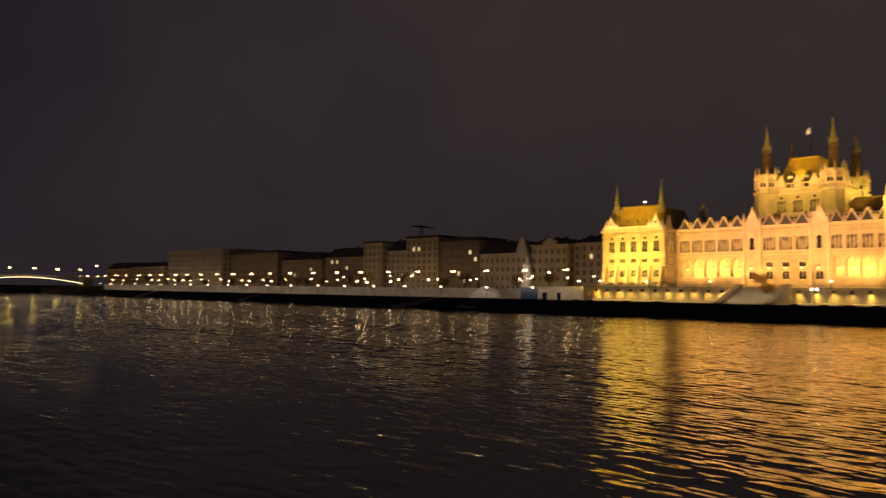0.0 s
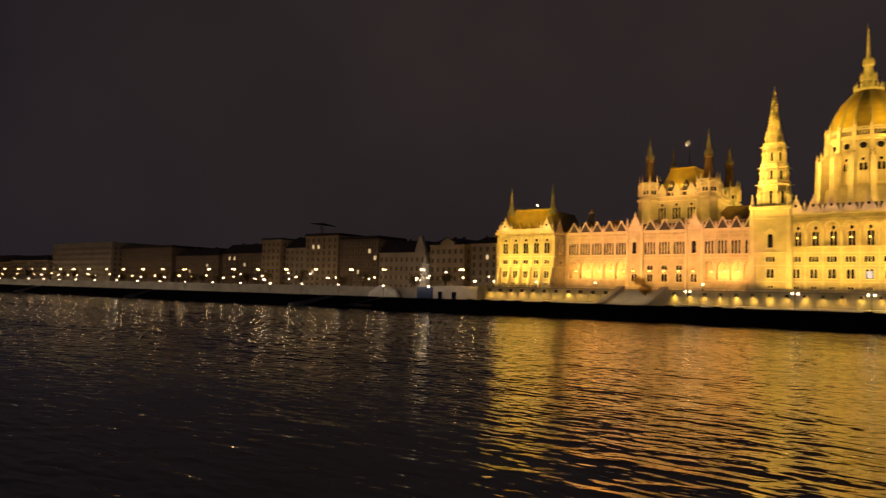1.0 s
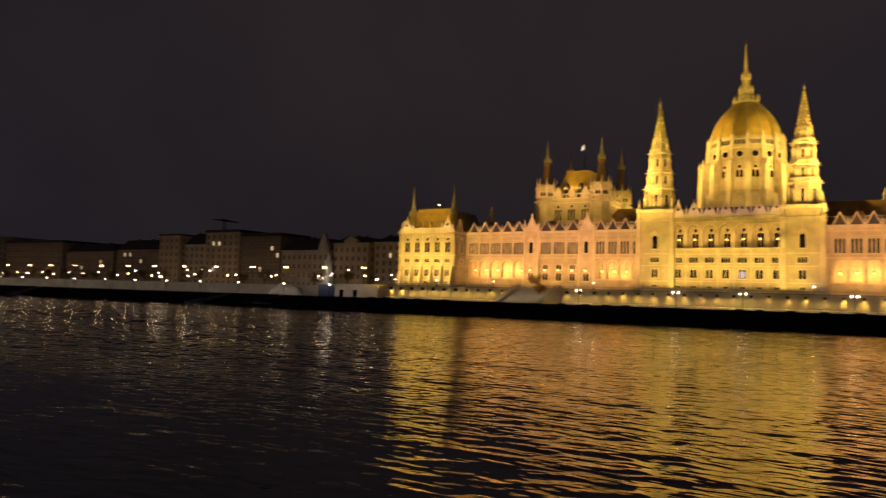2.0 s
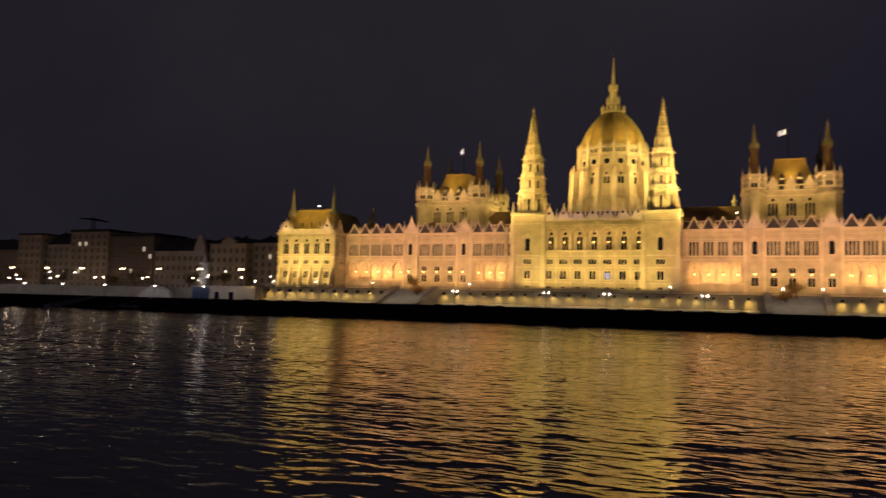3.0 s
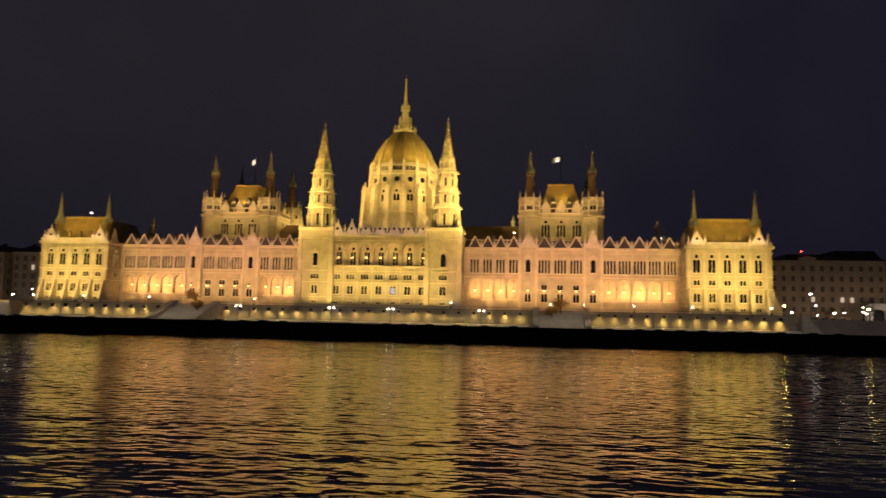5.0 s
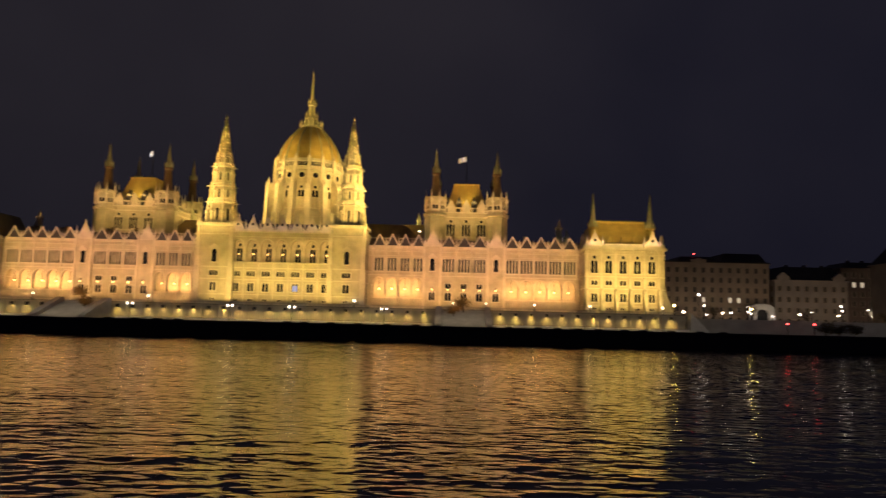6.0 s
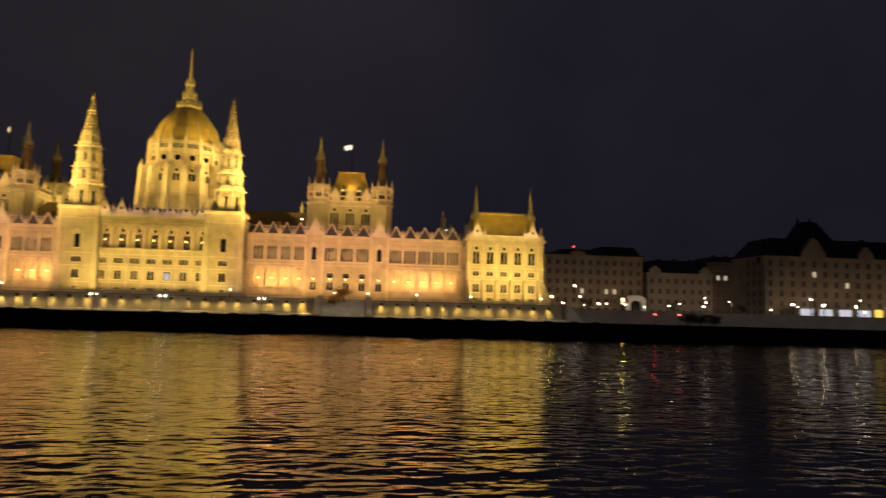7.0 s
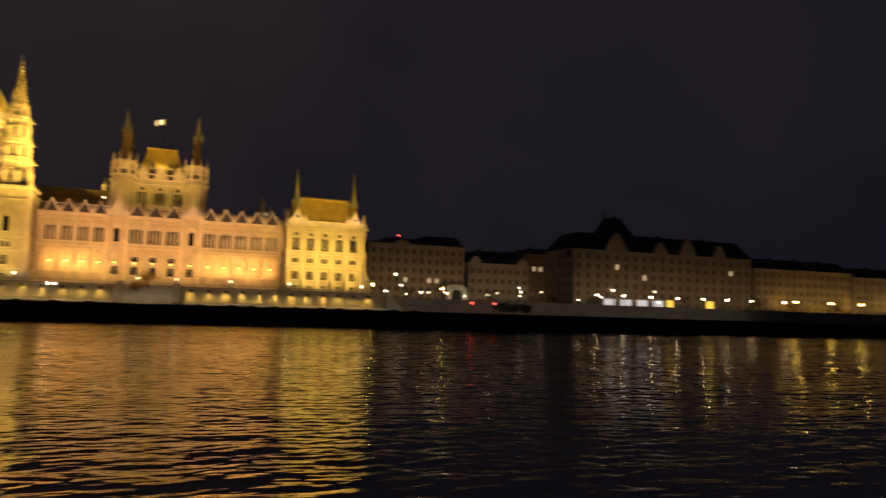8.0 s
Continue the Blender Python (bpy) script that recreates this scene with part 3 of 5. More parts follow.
def pavilion(s):
    """An end pavilion: five bays, battered buttresses, corner gables and spires, a steep roof."""
    X = lambda x: s * x
    side = "north" if s < 0 else "south"
    wall, trims, gables, fine = (bmesh.new() for _ in range(4))
    box(wall, X(103), X(130), 0, 30, 9.9, 32.0)
    bays = [106.3 + 4.85 * i for i in range(5)]
    for z, h, out in ((9.9, 0.9, 0.9), (12.4, 0.25, 0.3), (18.2, 0.3, 0.45), (22.3, 0.3, 0.4), (30.0, 0.2, 0.3), (31.6, 0.9, 0.7)):
        box(trims, X(103 - out), X(130 + out), -out, 30, z, z + h)
    # battered buttresses between the bays
    for i in range(6):
        cx = 106.3 + 4.85 * (i - 0.5)
        prism_x(trims, [(0.02, 9.9), (-3.2, 9.9), (-2.6, 13.0), (-1.1, 17.6), (-0.45, 18.4), (-0.45, 22.0), (0.02, 22.8)], X(cx) - 0.45, X(cx) + 0.45)
        box(trims, X(cx) - 0.25, X(cx) + 0.25, -0.3, 0.0, 22.8, 31.4)
    for y in (3, 8, 13, 18, 23, 28):
        prism(trims, [(X(129.98), 9.9), (X(134), 9.9), (X(133), 13), (X(131.2), 17.6), (X(130.4), 18.4), (X(130.4), 22), (X(129.98), 22.8)], y - 0.5, y + 0.5)
    x = 103.5
    while x < 130:
        box(fine, X(x) - 0.18, X(x) + 0.18, -0.5, 0.0, 30.6, 31.5)
        x += 1.0
    # parapet
    box(trims, X(103), X(130), -0.3, 0.1, 32.5, 33.7)
    box(trims, X(129.7), X(130.2), -0.3, 30, 32.5, 33.7)
    for cx in (106.4, 125.9):
        gable(gables, X(cx), 32.5, 2.5, 37.6, -0.7, -0.2)
        finial(gables, X(cx), -0.5, 37.2, 1.8, 0.25)
        for e in (-2.7, 2.7):
            finial(gables, X(cx) + e, -0.4, 32.5, 4.2, 0.42)
    for yy in (3.4, 26.5):
        for xx in (103.0, 130.0):
            a = [(yy - 2.4, 32.5), (yy + 2.4, 32.5), (yy + 2.4, 33.0), (yy, 37.4), (yy - 2.4, 33.0)]
            prism_x(gables, a, X(xx) - 0.35, X(xx) + 0.35)
    w = part("pavilion_wall_" + side, wall, STONE, palace)
    for cx in (106.4, 125.9):
        at = pose(X(cx), -0.7, 34.8)
        part("oculus", OCULUS_SMALL["window"], None, w, at=at)
        part("pane", OCULUS_SMALL["pane"], None, w, at=at)
    pieces(trims, STONE_PALE, w, "buttress")
    pieces(gables, STONE_PALE, w, "gable")
    stuff("dentil", fine, STONE_PALE, w)
    roof = bmesh.new()
    hip(roof, min(X(104.5), X(128.5)), max(X(104.5), X(128.5)), 1.5, 29, 32.6, min(X(107.5), X(124.5)), max(X(107.5), X(124.5)), 5.5, 25, 41.5)
    box(roof, X(107.3), X(124.7), 5.3, 5.7, 41.5, 42.2)
    for x in range(18):
        finial(roof, X(107.8 + x * 0.98), 5.5, 42.1, 0.7, 0.12)
    for x in (112, 116.2, 120.5):
        hip(roof, X(x) - 0.8, X(x) + 0.8, 1.6, 4.6, 34.2, X(x) - 0.05, X(x) + 0.05, 2.0, 4.6, 36.6)
    part("pavilion_roof_" + side, roof, DOME_SKIN, palace)
    for cx, cy in ((126.2, 4.3), (106.5, 4.3), (126.2, 26), (106.5, 26)):
        if cy > 20:
            continue
        spire(X(cx), cy, 33.0, 52.4, 2.2)
    for i, cx in enumerate(bays):
        for kind, z in ((W_PAV, 23.6), (W_SMALL, 19.5), (W_MID, 13.9), (W_CELLAR, 11.2)):
            put_window(kind, X(cx), 0, z, palace)
    for y in (5.5, 10.5, 15.5, 20.5, 25.5):
        for kind, z in ((W_PAV, 23.6), (W_SMALL, 19.5), (W_MID, 13.9)):
            put_window(kind, X(130), y, z, palace, turn=90 * s)
    for kind, z in ((W_PAV, 23.6), (W_SMALL, 19.5)):
        put_window(kind, X(103), 5.0, z, palace, turn=-90 * s)
    # inner pinnacles behind the roofline
    for cx, cy, z in ((97, 20, 44.0), (100.5, 24, 41)):
        bm = bmesh.new()
        box(bm, X(cx) - 1, X(cx) + 1, cy - 1, cy + 1, 32, z - 6)
        finial(bm, X(cx), cy, z - 6, 6.5, 1.1)
        part("pinnacle", bm, COPPER, palace)


def river_tower(s):
    """A river tower: square below, three octagonal stages with galleries, a ringed needle."""
    x, y = s * 22.5, 1.6
    bm = bmesh.new()
    box(bm, x - 5.7, x + 5.7, -3.6, 8, 9.9, 37.0)
    tower = part("river_tower_" + ("north" if s < 0 else "south"), bm, STONE, palace)
    bm = bmesh.new()
    for e in (-5.6, 5.6):
        box(bm, x + e - 0.9, x + e + 0.9, -4.4, -2.4, 9.9, 22.4)
        box(bm, x + e - 0.7, x + e + 0.7, -4.2, -2.4, 22.4, 34)
        finial(bm, x + e, -3.3, 34, 8.0, 0.8)
    pieces(bm, STONE_PALE, tower, "buttress")
    tr = bmesh.new()
    for z, h, out in ((9.9, 0.8, 1.0), (13.2, 0.3, 0.4), (18.4, 0.3, 0.4), (22.4, 0.4, 0.5), (33.6, 0.3, 0.4), (36.6, 1.0, 0.7)):
        box(tr, x - 5.7 - out, x + 5.7 + out, -3.6 - out, 8, z, z + h)
    pieces(tr, STONE_PALE, tower, "string_course")
    up = bmesh.new()
    for prof in ([(37, 4.7), (44.8, 4.2)], [(46.0, 3.9), (50.4, 3.6)], [(51.6, 3.3), (57.4, 2.7)], [(58.6, 2.5), (61.2, 2.35)]):
        lathe(up, x, y, prof, 8)
    pieces(up, STONE, tower, "tower_stage")
    rings = bmesh.new()
    for z, r in ((44.7, 4.95), (50.3, 4.35), (57.3, 3.45), (60.9, 2.75)):
        lathe(rings, x, y, [(z, r - 0.6), (z + 0.4, r), (z + 0.65, r), (z + 0.7, r - 0.25), (z + 1.35, r - 0.25), (z + 1.4, r - 0.05), (z + 1.6, r - 0.05), (z + 1.62, r - 0.8)], 8)
    pieces(rings, STONE_PALE, tower, "gallery")
    piers = bmesh.new()
    for r, z0, hh, w in ((4.8, 37, 9.8, 0.55), (4.05, 45.4, 7.6, 0.48), (3.35, 51.2, 8.6, 0.42), (2.6, 58.0, 5.6, 0.32)):
        for k in range(8):
            a = 2 * math.pi * (k + 0.5) / 8
            finial(piers, x + r * math.cos(a), y + r * math.sin(a), z0, hh, w)
    pieces(piers, STONE_PALE, tower, "pinnacle")
    spouts = bmesh.new()
    for z, r in ((45.0, 4.7), (50.6, 4.1), (57.5, 3.3)):
        for k in range(8):
            a = 2 * math.pi * (k + 0.5) / 8
            c, sn = math.cos(a), math.sin(a)
            q = [[spouts.verts.new((x + rr * c - e * sn, y + rr * sn + e * c, z + dz)) for e, dz in ((-w, 0), (w, 0), (w, 2 * w), (-w, 2 * w))] for rr, w in ((r - 0.3, 0.2), (r + 1.3, 0.1))]
            for i in range(4):
                m = (i + 1) % 4
                spouts.faces.new((q[0][i], q[0][m], q[1][m], q[1][i]))
            spouts.faces.new(q[0]), spouts.faces.new(q[1])
    pieces(spouts, STONE_PALE, tower, "gargoyle")
    nd = bmesh.new()
    prof, z = [], 62.0
    while z < 74.6:
        rr = 2.1 * (1 - (z - 62.0) / 13.4) + 0.12
        prof += [(z, rr), (z + 0.85, rr - 0.14), (z + 0.9, rr + 0.2), (z + 1.1, rr + 0.2)]
        z += 1.12
    lathe(nd, x, y, prof + [(75.4, 0.16), (75.7, 0.46), (76.2, 0.3), (76.5, 0.1), (78.2, 0.0)], 8)
    part("needle", nd, STONE_PALE, tower, "ribbed tapering stone needle")
    for k in range(4, 9):
        a = 360 * k / 8
        t = radians(a)
        for zz, rr, kind in ((38.6, 4.32, W_LANCET), (46.6, 3.62, W_LANCET_SHORT), (52.6, 3.08, W_LANCET_SHORT)):
            put_window(kind, x + rr * math.cos(t), y + rr * math.sin(t), zz, palace, turn=a + 90)
    put_window(W_BAY, x, -3.6, 24.2, palace)
    put_window(W_SMALL3, x, -3.6, 19.6, palace)
    put_window(W_MID, x, -3.6, 14.5, palace)
    put_window(W_CELLAR, x, -3.6, 11.3, palace)


def centre():
    wall, trims, gables = bmesh.new(), bmesh.new(), bmesh.new()
    y = -2.2
    box(wall, -17, 17, y, y + 1, 9.9, 24.2)
    box(wall, -17, 17, y + 3.0, 30, 9.9, 36)
    box(wall, -28.3, 28.3, 8, 30, 9.9, 36)
    xs = [-15.15 + 5.05 * i for i in range(7)]
    for cx in xs:
        x0, x1, half = cx - 2.525, cx + 2.525, 1.95
        a = arc(cx, 29.6, half, 2.6, 10)
        prism(wall, [(x0, 24.2), (cx - half, 24.2), *a, (cx + half, 24.2), (x1, 24.2), (x1, 35.0), (x0, 35.0)], y, y + 1.2)
        prism(trims, [*arc(cx, 29.6, half + 0.35, 2.95, 10), *a[::-1]], y - 0.25, y + 0.02)
        lathe(trims, x0, y - 0.1, [(24.4, 0.45), (24.9, 0.3), (29.2, 0.28), (29.8, 0.5)], 8)
        gable(gables, cx, 35.6, 1.9, 40.0, y - 0.5, y)
        finial(gables, cx, y - 0.25, 39.6, 1.6, 0.22)
        finial(gables, x0, y - 0.2, 35.6, 3.6, 0.34)
        box(trims, x0 - 0.2, x0 + 0.2, y - 0.3, y, 9.9, 24.2)
    for z, h, out in ((9.9, 0.9, 0.8), (13.3, 0.3, 0.35), (18.3, 0.3, 0.4), (22.3, 0.3, 0.35), (24.0, 0.5, 0.6), (33.0, 0.25, 0.3), (34.6, 1.0, 0.8)):
        box(trims, -16.8, 16.8, y - out, y + 0.4, z, z + h)
    w = part("centre_wall", wall, STONE, palace)
    pieces(trims, STONE_PALE, w, "moulding")
    pieces(gables, STONE_PALE, w, "gable")
    for cx in xs:
        at = pose(cx, y - 0.5, 37.3)
        part("oculus", OCULUS_SMALL["window"], None, w, at=at)
        part("pane", OCULUS_SMALL["pane"], None, w, at=at)
    roof = bmesh.new()
    hip(roof, -28, 28, -1.5, 32, 35.8, -20, 20, 8, 30, 39.0)
    part("centre_roof", roof, ROOF_DARK, palace)
    for i, cx in enumerate(xs):
        put_window(W_TALL, cx, y + 3.0, 24.8, palace)
        put_window(W_SMALL3, cx, y, 19.6, palace)
        put_window(W_CELLAR, cx, y, 11.2, palace)
        wdw = put_window(W_MID, cx, y, 14.5, palace)
        bm = bmesh.new()
        lathe(bm, cx, y + 1.6, [(27.05, 0.0), (27.1, 0.18), (27.5, 0.24), (27.65, 0.0)], 8)
        lantern = part("lantern", bm, BULB_SMALL, palace, "glowing gallery lantern")
        bm = bmesh.new()
        lathe(bm, cx, y + 1.6, [(27.65, 0.36), (27.9, 0.08), (32.0, 0.05)], 6)
        part("bracket", bm, IRON, lantern)
    bm = bmesh.new()
    box(bm, xs[4] - 0.8, xs[4] + 0.8, y - 0.12, y - 0.08, 14.7, 16.8)
    part("pane", bm, BLUE_PANE, palace, "window pane glowing blue")


def dome():
    cx, cy = 0, 37
    body = bmesh.new()
    lathe(body, cx, cy, [(36, 16.5), (46.0, 15.3), (46.3, 13.7), (62.2, 12.9), (62.4, 13.5), (63.4, 13.5), (63.5, 12.7), (66.2, 12.5), (66.3, 12.9), (66.9, 12.9), (67, 11.0)], 32)
    drum = part("drum", body, STONE, palace, "round stone drum with buttresses")
    bt = bmesh.new()
    for k in range(16):
        a = 2 * math.pi * (k + 0.5) / 16
        c, sn = math.cos(a), math.sin(a)
        for r, z0, z1, w in ((16.4, 36, 56, 0.9), (13.5, 50, 66.6, 0.6)):
            v = lambda rr, e, z: bt.verts.new((cx + rr * c - e * sn, cy + rr * sn + e * c, z))
            a1 = [v(r - 3.6, -w, z0), v(r + 1.2, -w, z0), v(r + 0.2, -w, z1), v(r - 3.6, -w, z1 + (0 if r < 15 else 4))]
            b1 = [v(r - 3.6, w, z0), v(r + 1.2, w, z0), v(r + 0.2, w, z1), v(r - 3.6, w, z1 + (0 if r < 15 else 4))]
            bt.faces.new(a1), bt.faces.new(b1[::-1])
            for i in range(4):
                j = (i + 1) % 4
                bt.faces.new((a1[j], a1[i], b1[i], b1[j]))
            finial(bt, cx + (r - 0.2) * c, cy + (r - 0.2) * sn, z1 - 1.0, 3.6 if r < 15 else 5.0, 0.55)
    pieces(bt, STONE_PALE, drum, "buttress")
    for k in range(16):
        a = 360 * k / 16
        if a > 170:
            t = radians(a)
            put_window(W_DRUM, 13.3 * math.cos(t) + cx, 13.3 * math.sin(t) + cy, 47.6, palace, turn=a + 90)
            put_window(W_BAND, 12.62 * math.cos(t) + cx, 12.62 * math.sin(t) + cy, 63.75, palace, turn=a + 90)
            at = pose(13.0 * math.cos(t) + cx, 13.0 * math.sin(t) + cy, 60.2, 0, 0, a + 90)
            part("oculus", OCULUS["window"], None, drum, "ringed round window", at=at)
            part("pane", OCULUS["pane"], None, drum, at=at)
    shell = bmesh.new()
    prof = [(66.9, 12.2), (69.5, 11.9), (72.0, 11.2), (74.5, 10.0), (77.0, 8.3), (79.3, 6.3), (81.0, 4.6), (81.4, 4.2)]
    lathe(shell, cx, cy, prof, 48)
    sh = part("dome_shell", shell, DOME_SKIN, palace, "copper dome skin with raised ribs")
    ribs = bmesh.new()
    for k in range(16):
        a = 2 * math.pi * (k + 0.5) / 16
        c, sn = math.cos(a), math.sin(a)
        for (z0, r0), (z1, r1) in zip(prof, prof[1:]):
            q = []
            for z, r in ((z0, r0), (z1, r1)):
                for dr, e in ((-0.1, -0.22), (0.35, -0.16), (0.35, 0.16), (-0.1, 0.22)):
                    q.append(ribs.verts.new((cx + (r + dr) * c - e * sn, cy + (r + dr) * sn + e * c, z)))
            for i in range(4):
                j = (i + 1) % 4
                ribs.faces.new((q[i], q[j], q[4 + j], q[4 + i]))
    bmesh.ops.remove_doubles(ribs, verts=ribs.verts, dist=0.001)
    pieces(ribs, COPPER, sh, "rib")
    lan = bmesh.new()
    lathe(lan, cx, cy, [(81.2, 4.6), (82.0, 4.8), (82.2, 3.8), (82.4, 2.5), (85.2, 2.1), (85.4, 2.6), (86.2, 2.5), (86.4, 1.6), (90.5, 1.3), (90.7, 1.7), (91.4, 1.6), (91.6, 1.0), (95, 0.65), (103.4, 0.22), (103.6, 0.45), (104.0, 0.45), (104.3, 0.1), (106.5, 0.0)], 16)
    for r, z0, hh, n in ((4.5, 81.8, 3.0, 16), (2.4, 85.6, 3.2, 8), (1.55, 90.8, 3.0, 8)):
        for k in range(n):
            a = 2 * math.pi * k / n
            finial(lan, cx + r * math.cos(a), cy + r * math.sin(a), z0, hh, 0.36)
    pieces(lan, STONE_DULL, sh, "dome_lantern")


def chamber(s):
    """A chamber block with four turrets and spires round a steep roof."""
    X = lambda x: s * x
    side = "north" if s < 0 else "south"
    wall, trims = bmesh.new(), bmesh.new()
    box(wall, X(50), X(75.4), 22.5, 51, 30, 46.6)
    w = part("chamber_wall_" + side, wall, STONE, palace)
    for z, h, out in ((44.6, 0.4, 0.5), (46.4, 0.4, 0.5), (37.2, 0.5, 0.3)):
        box(trims, X(50 - out), X(75.4 + out), 22.5 - out, 51 + out, z, z + h)
    for x in range(9):
        box(trims, X(54.4 + x * 2.1) - 0.2, X(54.4 + x * 2.1) + 0.2, 22.1, 22.5, 46.8, 48.2)
    box(trims, X(53.5), X(72), 22.1, 22.5, 48.2, 48.6)
    for x in (57, 62.7, 68.4):
        gable(trims, X(x), 48.4, 1.5, 51.6, 22.0, 22.6)
        box(trims, X(x) - 1.4, X(x) + 1.4, 22.3, 24.5, 47, 49.6)
    for y in range(10):
        for xe in (50, 75.4):
            box(trims, X(xe) - 0.2, X(xe) + 0.2, 28 + y * 2 - 0.2, 28 + y * 2 + 0.2, 46.8, 48.2)
    for xe in (50, 75.4):
        box(trims, X(xe) - 0.2, X(xe) + 0.2, 26, 48, 48.2, 48.6)
        for y in (31, 37, 43):
            prism_x(trims, [(y - 1.5, 48.4), (y + 1.5, 48.4), (y, 51.4)], X(xe) - 0.3, X(xe) + 0.3)
    pieces(trims, STONE_PALE, w, "parapet")
    for x in (55.3, 59.9, 65.5, 70.1):
        bm = bmesh.new()
        prism(bm, lancet(X(x), 47.0, 51.2, 1.0), 23.2, 24.6)
        hip(bm, X(x) - 1.25, X(x) + 1.25, 23.4, 26.5, 50.6, X(x) - 0.1, X(x) + 0.1, 24.2, 26.5, 53.0)
        part("dormer", bm, ROOF_DARK, w, "dark roof dormer")
    for tx, ty in ((51.1, 23.9), (74.1, 23.9), (51.1, 49.5), (74.1, 49.5)):
        tb = bmesh.new()
        lathe(tb, X(tx), ty, [(30, 4.4), (45.0, 4.3), (45.2, 4.8), (46.0, 4.8), (46.1, 3.9), (51.4, 3.8), (51.6, 4.2), (52.4, 4.2), (52.5, 3.0)], 8)
        tt = part("turret", tb, STONE, palace)
        tb = bmesh.new()
        for k in range(8):
            a = 2 * math.pi * (k + 0.5) / 8
            finial(tb, X(tx) + 3.95 * math.cos(a), ty + 3.95 * math.sin(a), 47, 8.6, 0.55)
        pieces(tb, STONE_PALE, tt, "pinnacle")
        sp = bmesh.new()
        lathe(sp, X(tx), ty, [(52.4, 2.0), (60.8, 1.25), (61.0, 1.6), (61.8, 1.6), (61.9, 0.4)], 8)
        tile = part("spire", sp, SPIRE_TILE, tt, "red-brown tiled spire")
        sp = bmesh.new()
        lathe(sp, X(tx), ty, [(61.8, 1.35), (63.2, 1.15), (63.5, 0.95), (66.5, 0.6), (69.6, 0.22), (69.8, 0.4), (70.1, 0.12), (72.0, 0.0)], 8)
        for k in range(8):
            a = 2 * math.pi * k / 8
            finial(sp, X(tx) + 1.4 * math.cos(a), ty + 1.4 * math.sin(a), 61.6, 2.8, 0.24)
        pieces(sp, COPPER, tt, "needle")
        for k in (4, 5, 6, 7):
            a = 360 * k / 8
            t = radians(a)
            put_window(W_SMALL, X(tx) + 3.6 * math.cos(t), ty + 3.6 * math.sin(t), 47.6, palace, turn=a + 90)
    roof = bmesh.new()
    hip(roof, min(X(54.6), X(70.9)), max(X(54.6), X(70.9)), 24.2, 49, 47.4, min(X(57.9), X(67.4)), max(X(57.9), X(67.4)), 28.5, 45, 58.2)
    box(roof, X(57.7), X(67.6), 28.3, 45.2, 58.2, 58.7)
    part("chamber_roof_" + side, roof, DOME_SKIN, palace)
    for x in (57, 62.7, 68.4):
        put_window(W_CHAMBER, X(x), 22.5, 37.6, palace)
    for xe, tn in ((50, -90 * s), (75.4, 90 * s)):
        for y in (31, 37, 43):
            put_window(W_CHAMBER, X(xe), y, 37.8, palace, turn=tn)
    # flag
    fl = thing("flagpole", (X(62.6), 36, 58.7), "slim flagpole with a small pale flag on the roof", "flagpole")
    bm = bmesh.new()
    lathe(bm, X(62.6), 36, [(58.6, 0.2), (71.5, 0.1), (71.7, 0.22), (71.9, 0.0)], 8)
    part("pole", bm, IRON, fl)
    bm = bmesh.new()
    n, fly = 8, (1.5 if s < 0 else 3.4)
    for i in range(n):
        x0, x1 = X(62.6) - fly * i / n, X(62.6) - fly * (i + 1) / n
        y0, y1 = 36 + 0.35 * math.sin(i * 1.1), 36 + 0.35 * math.sin((i + 1) * 1.1)
        d0, d1 = -0.12 * i, -0.12 * (i + 1)
        for o in (0, 0.05):
            q = [bm.verts.new(c) for c in ((x0, y0 + o, 69.2 + d0), (x1, y1 + o, 69.2 + d1), (x1, y1 + o, 71.2 + d1), (x0, y0 + o, 71.2 + d0))]
            bm.faces.new(q)
    part("flag", bm, WHITE, fl, "pale cloth flag")
    # link roof towards the dome
    lb = bmesh.new()
    box(lb, X(24), X(50), 26, 46, 30, 37.0)
    part("link_wall", lb, STONE, palace)
    lr = bmesh.new()
    hip(lr, min(X(24), X(50)), max(X(24), X(50)), 25.5, 46.5, 37, min(X(24), X(47)), max(X(24), X(47)), 33, 39, 43.0)
    lr2 = part("link_roof", lr, SLATE, palace)
    pb = bmesh.new()
    finial(pb, X(44.5), 34, 42, 6.0, 0.8)
    part("pinnacle", pb, COPPER, lr2)


for s in (-1, 1):
    wing(s)
    pavilion(s)
    river_tower(s)
    chamber(s)
centre()
dome()

for x, y, z in ((45.5, 20, 39.0), (98, 20, 37.2), (-33, 22, 38.6), (-115, 6.5, 44.0)):
    rl = thing("roof_lamp", (x, y, z - 1.5), "small white work lamp on a roof", "lamp", "roof lamps")
    bm = bmesh.new()
    lathe(bm, x, y, [(z - 5, 0.08), (z - 0.3, 0.06), (z - 0.25, 0.0)], 6)
    part("post", bm, IRON, rl)
    bm = bmesh.new()
    lathe(bm, x, y, [(z - 0.3, 0.0), (z - 0.2, 0.3), (z + 0.1, 0.3), (z + 0.2, 0.0)], 8)
    part("bulb", bm, BULB_DIM, rl, "glowing white bulb")
# ---- terrace wall lamps, stairs to the quay, street lamps ----
x = -131.0
while x < 132:
    if not 52 < abs(x) < 71.5:
        wall_lamp(x)
    x += 5.0

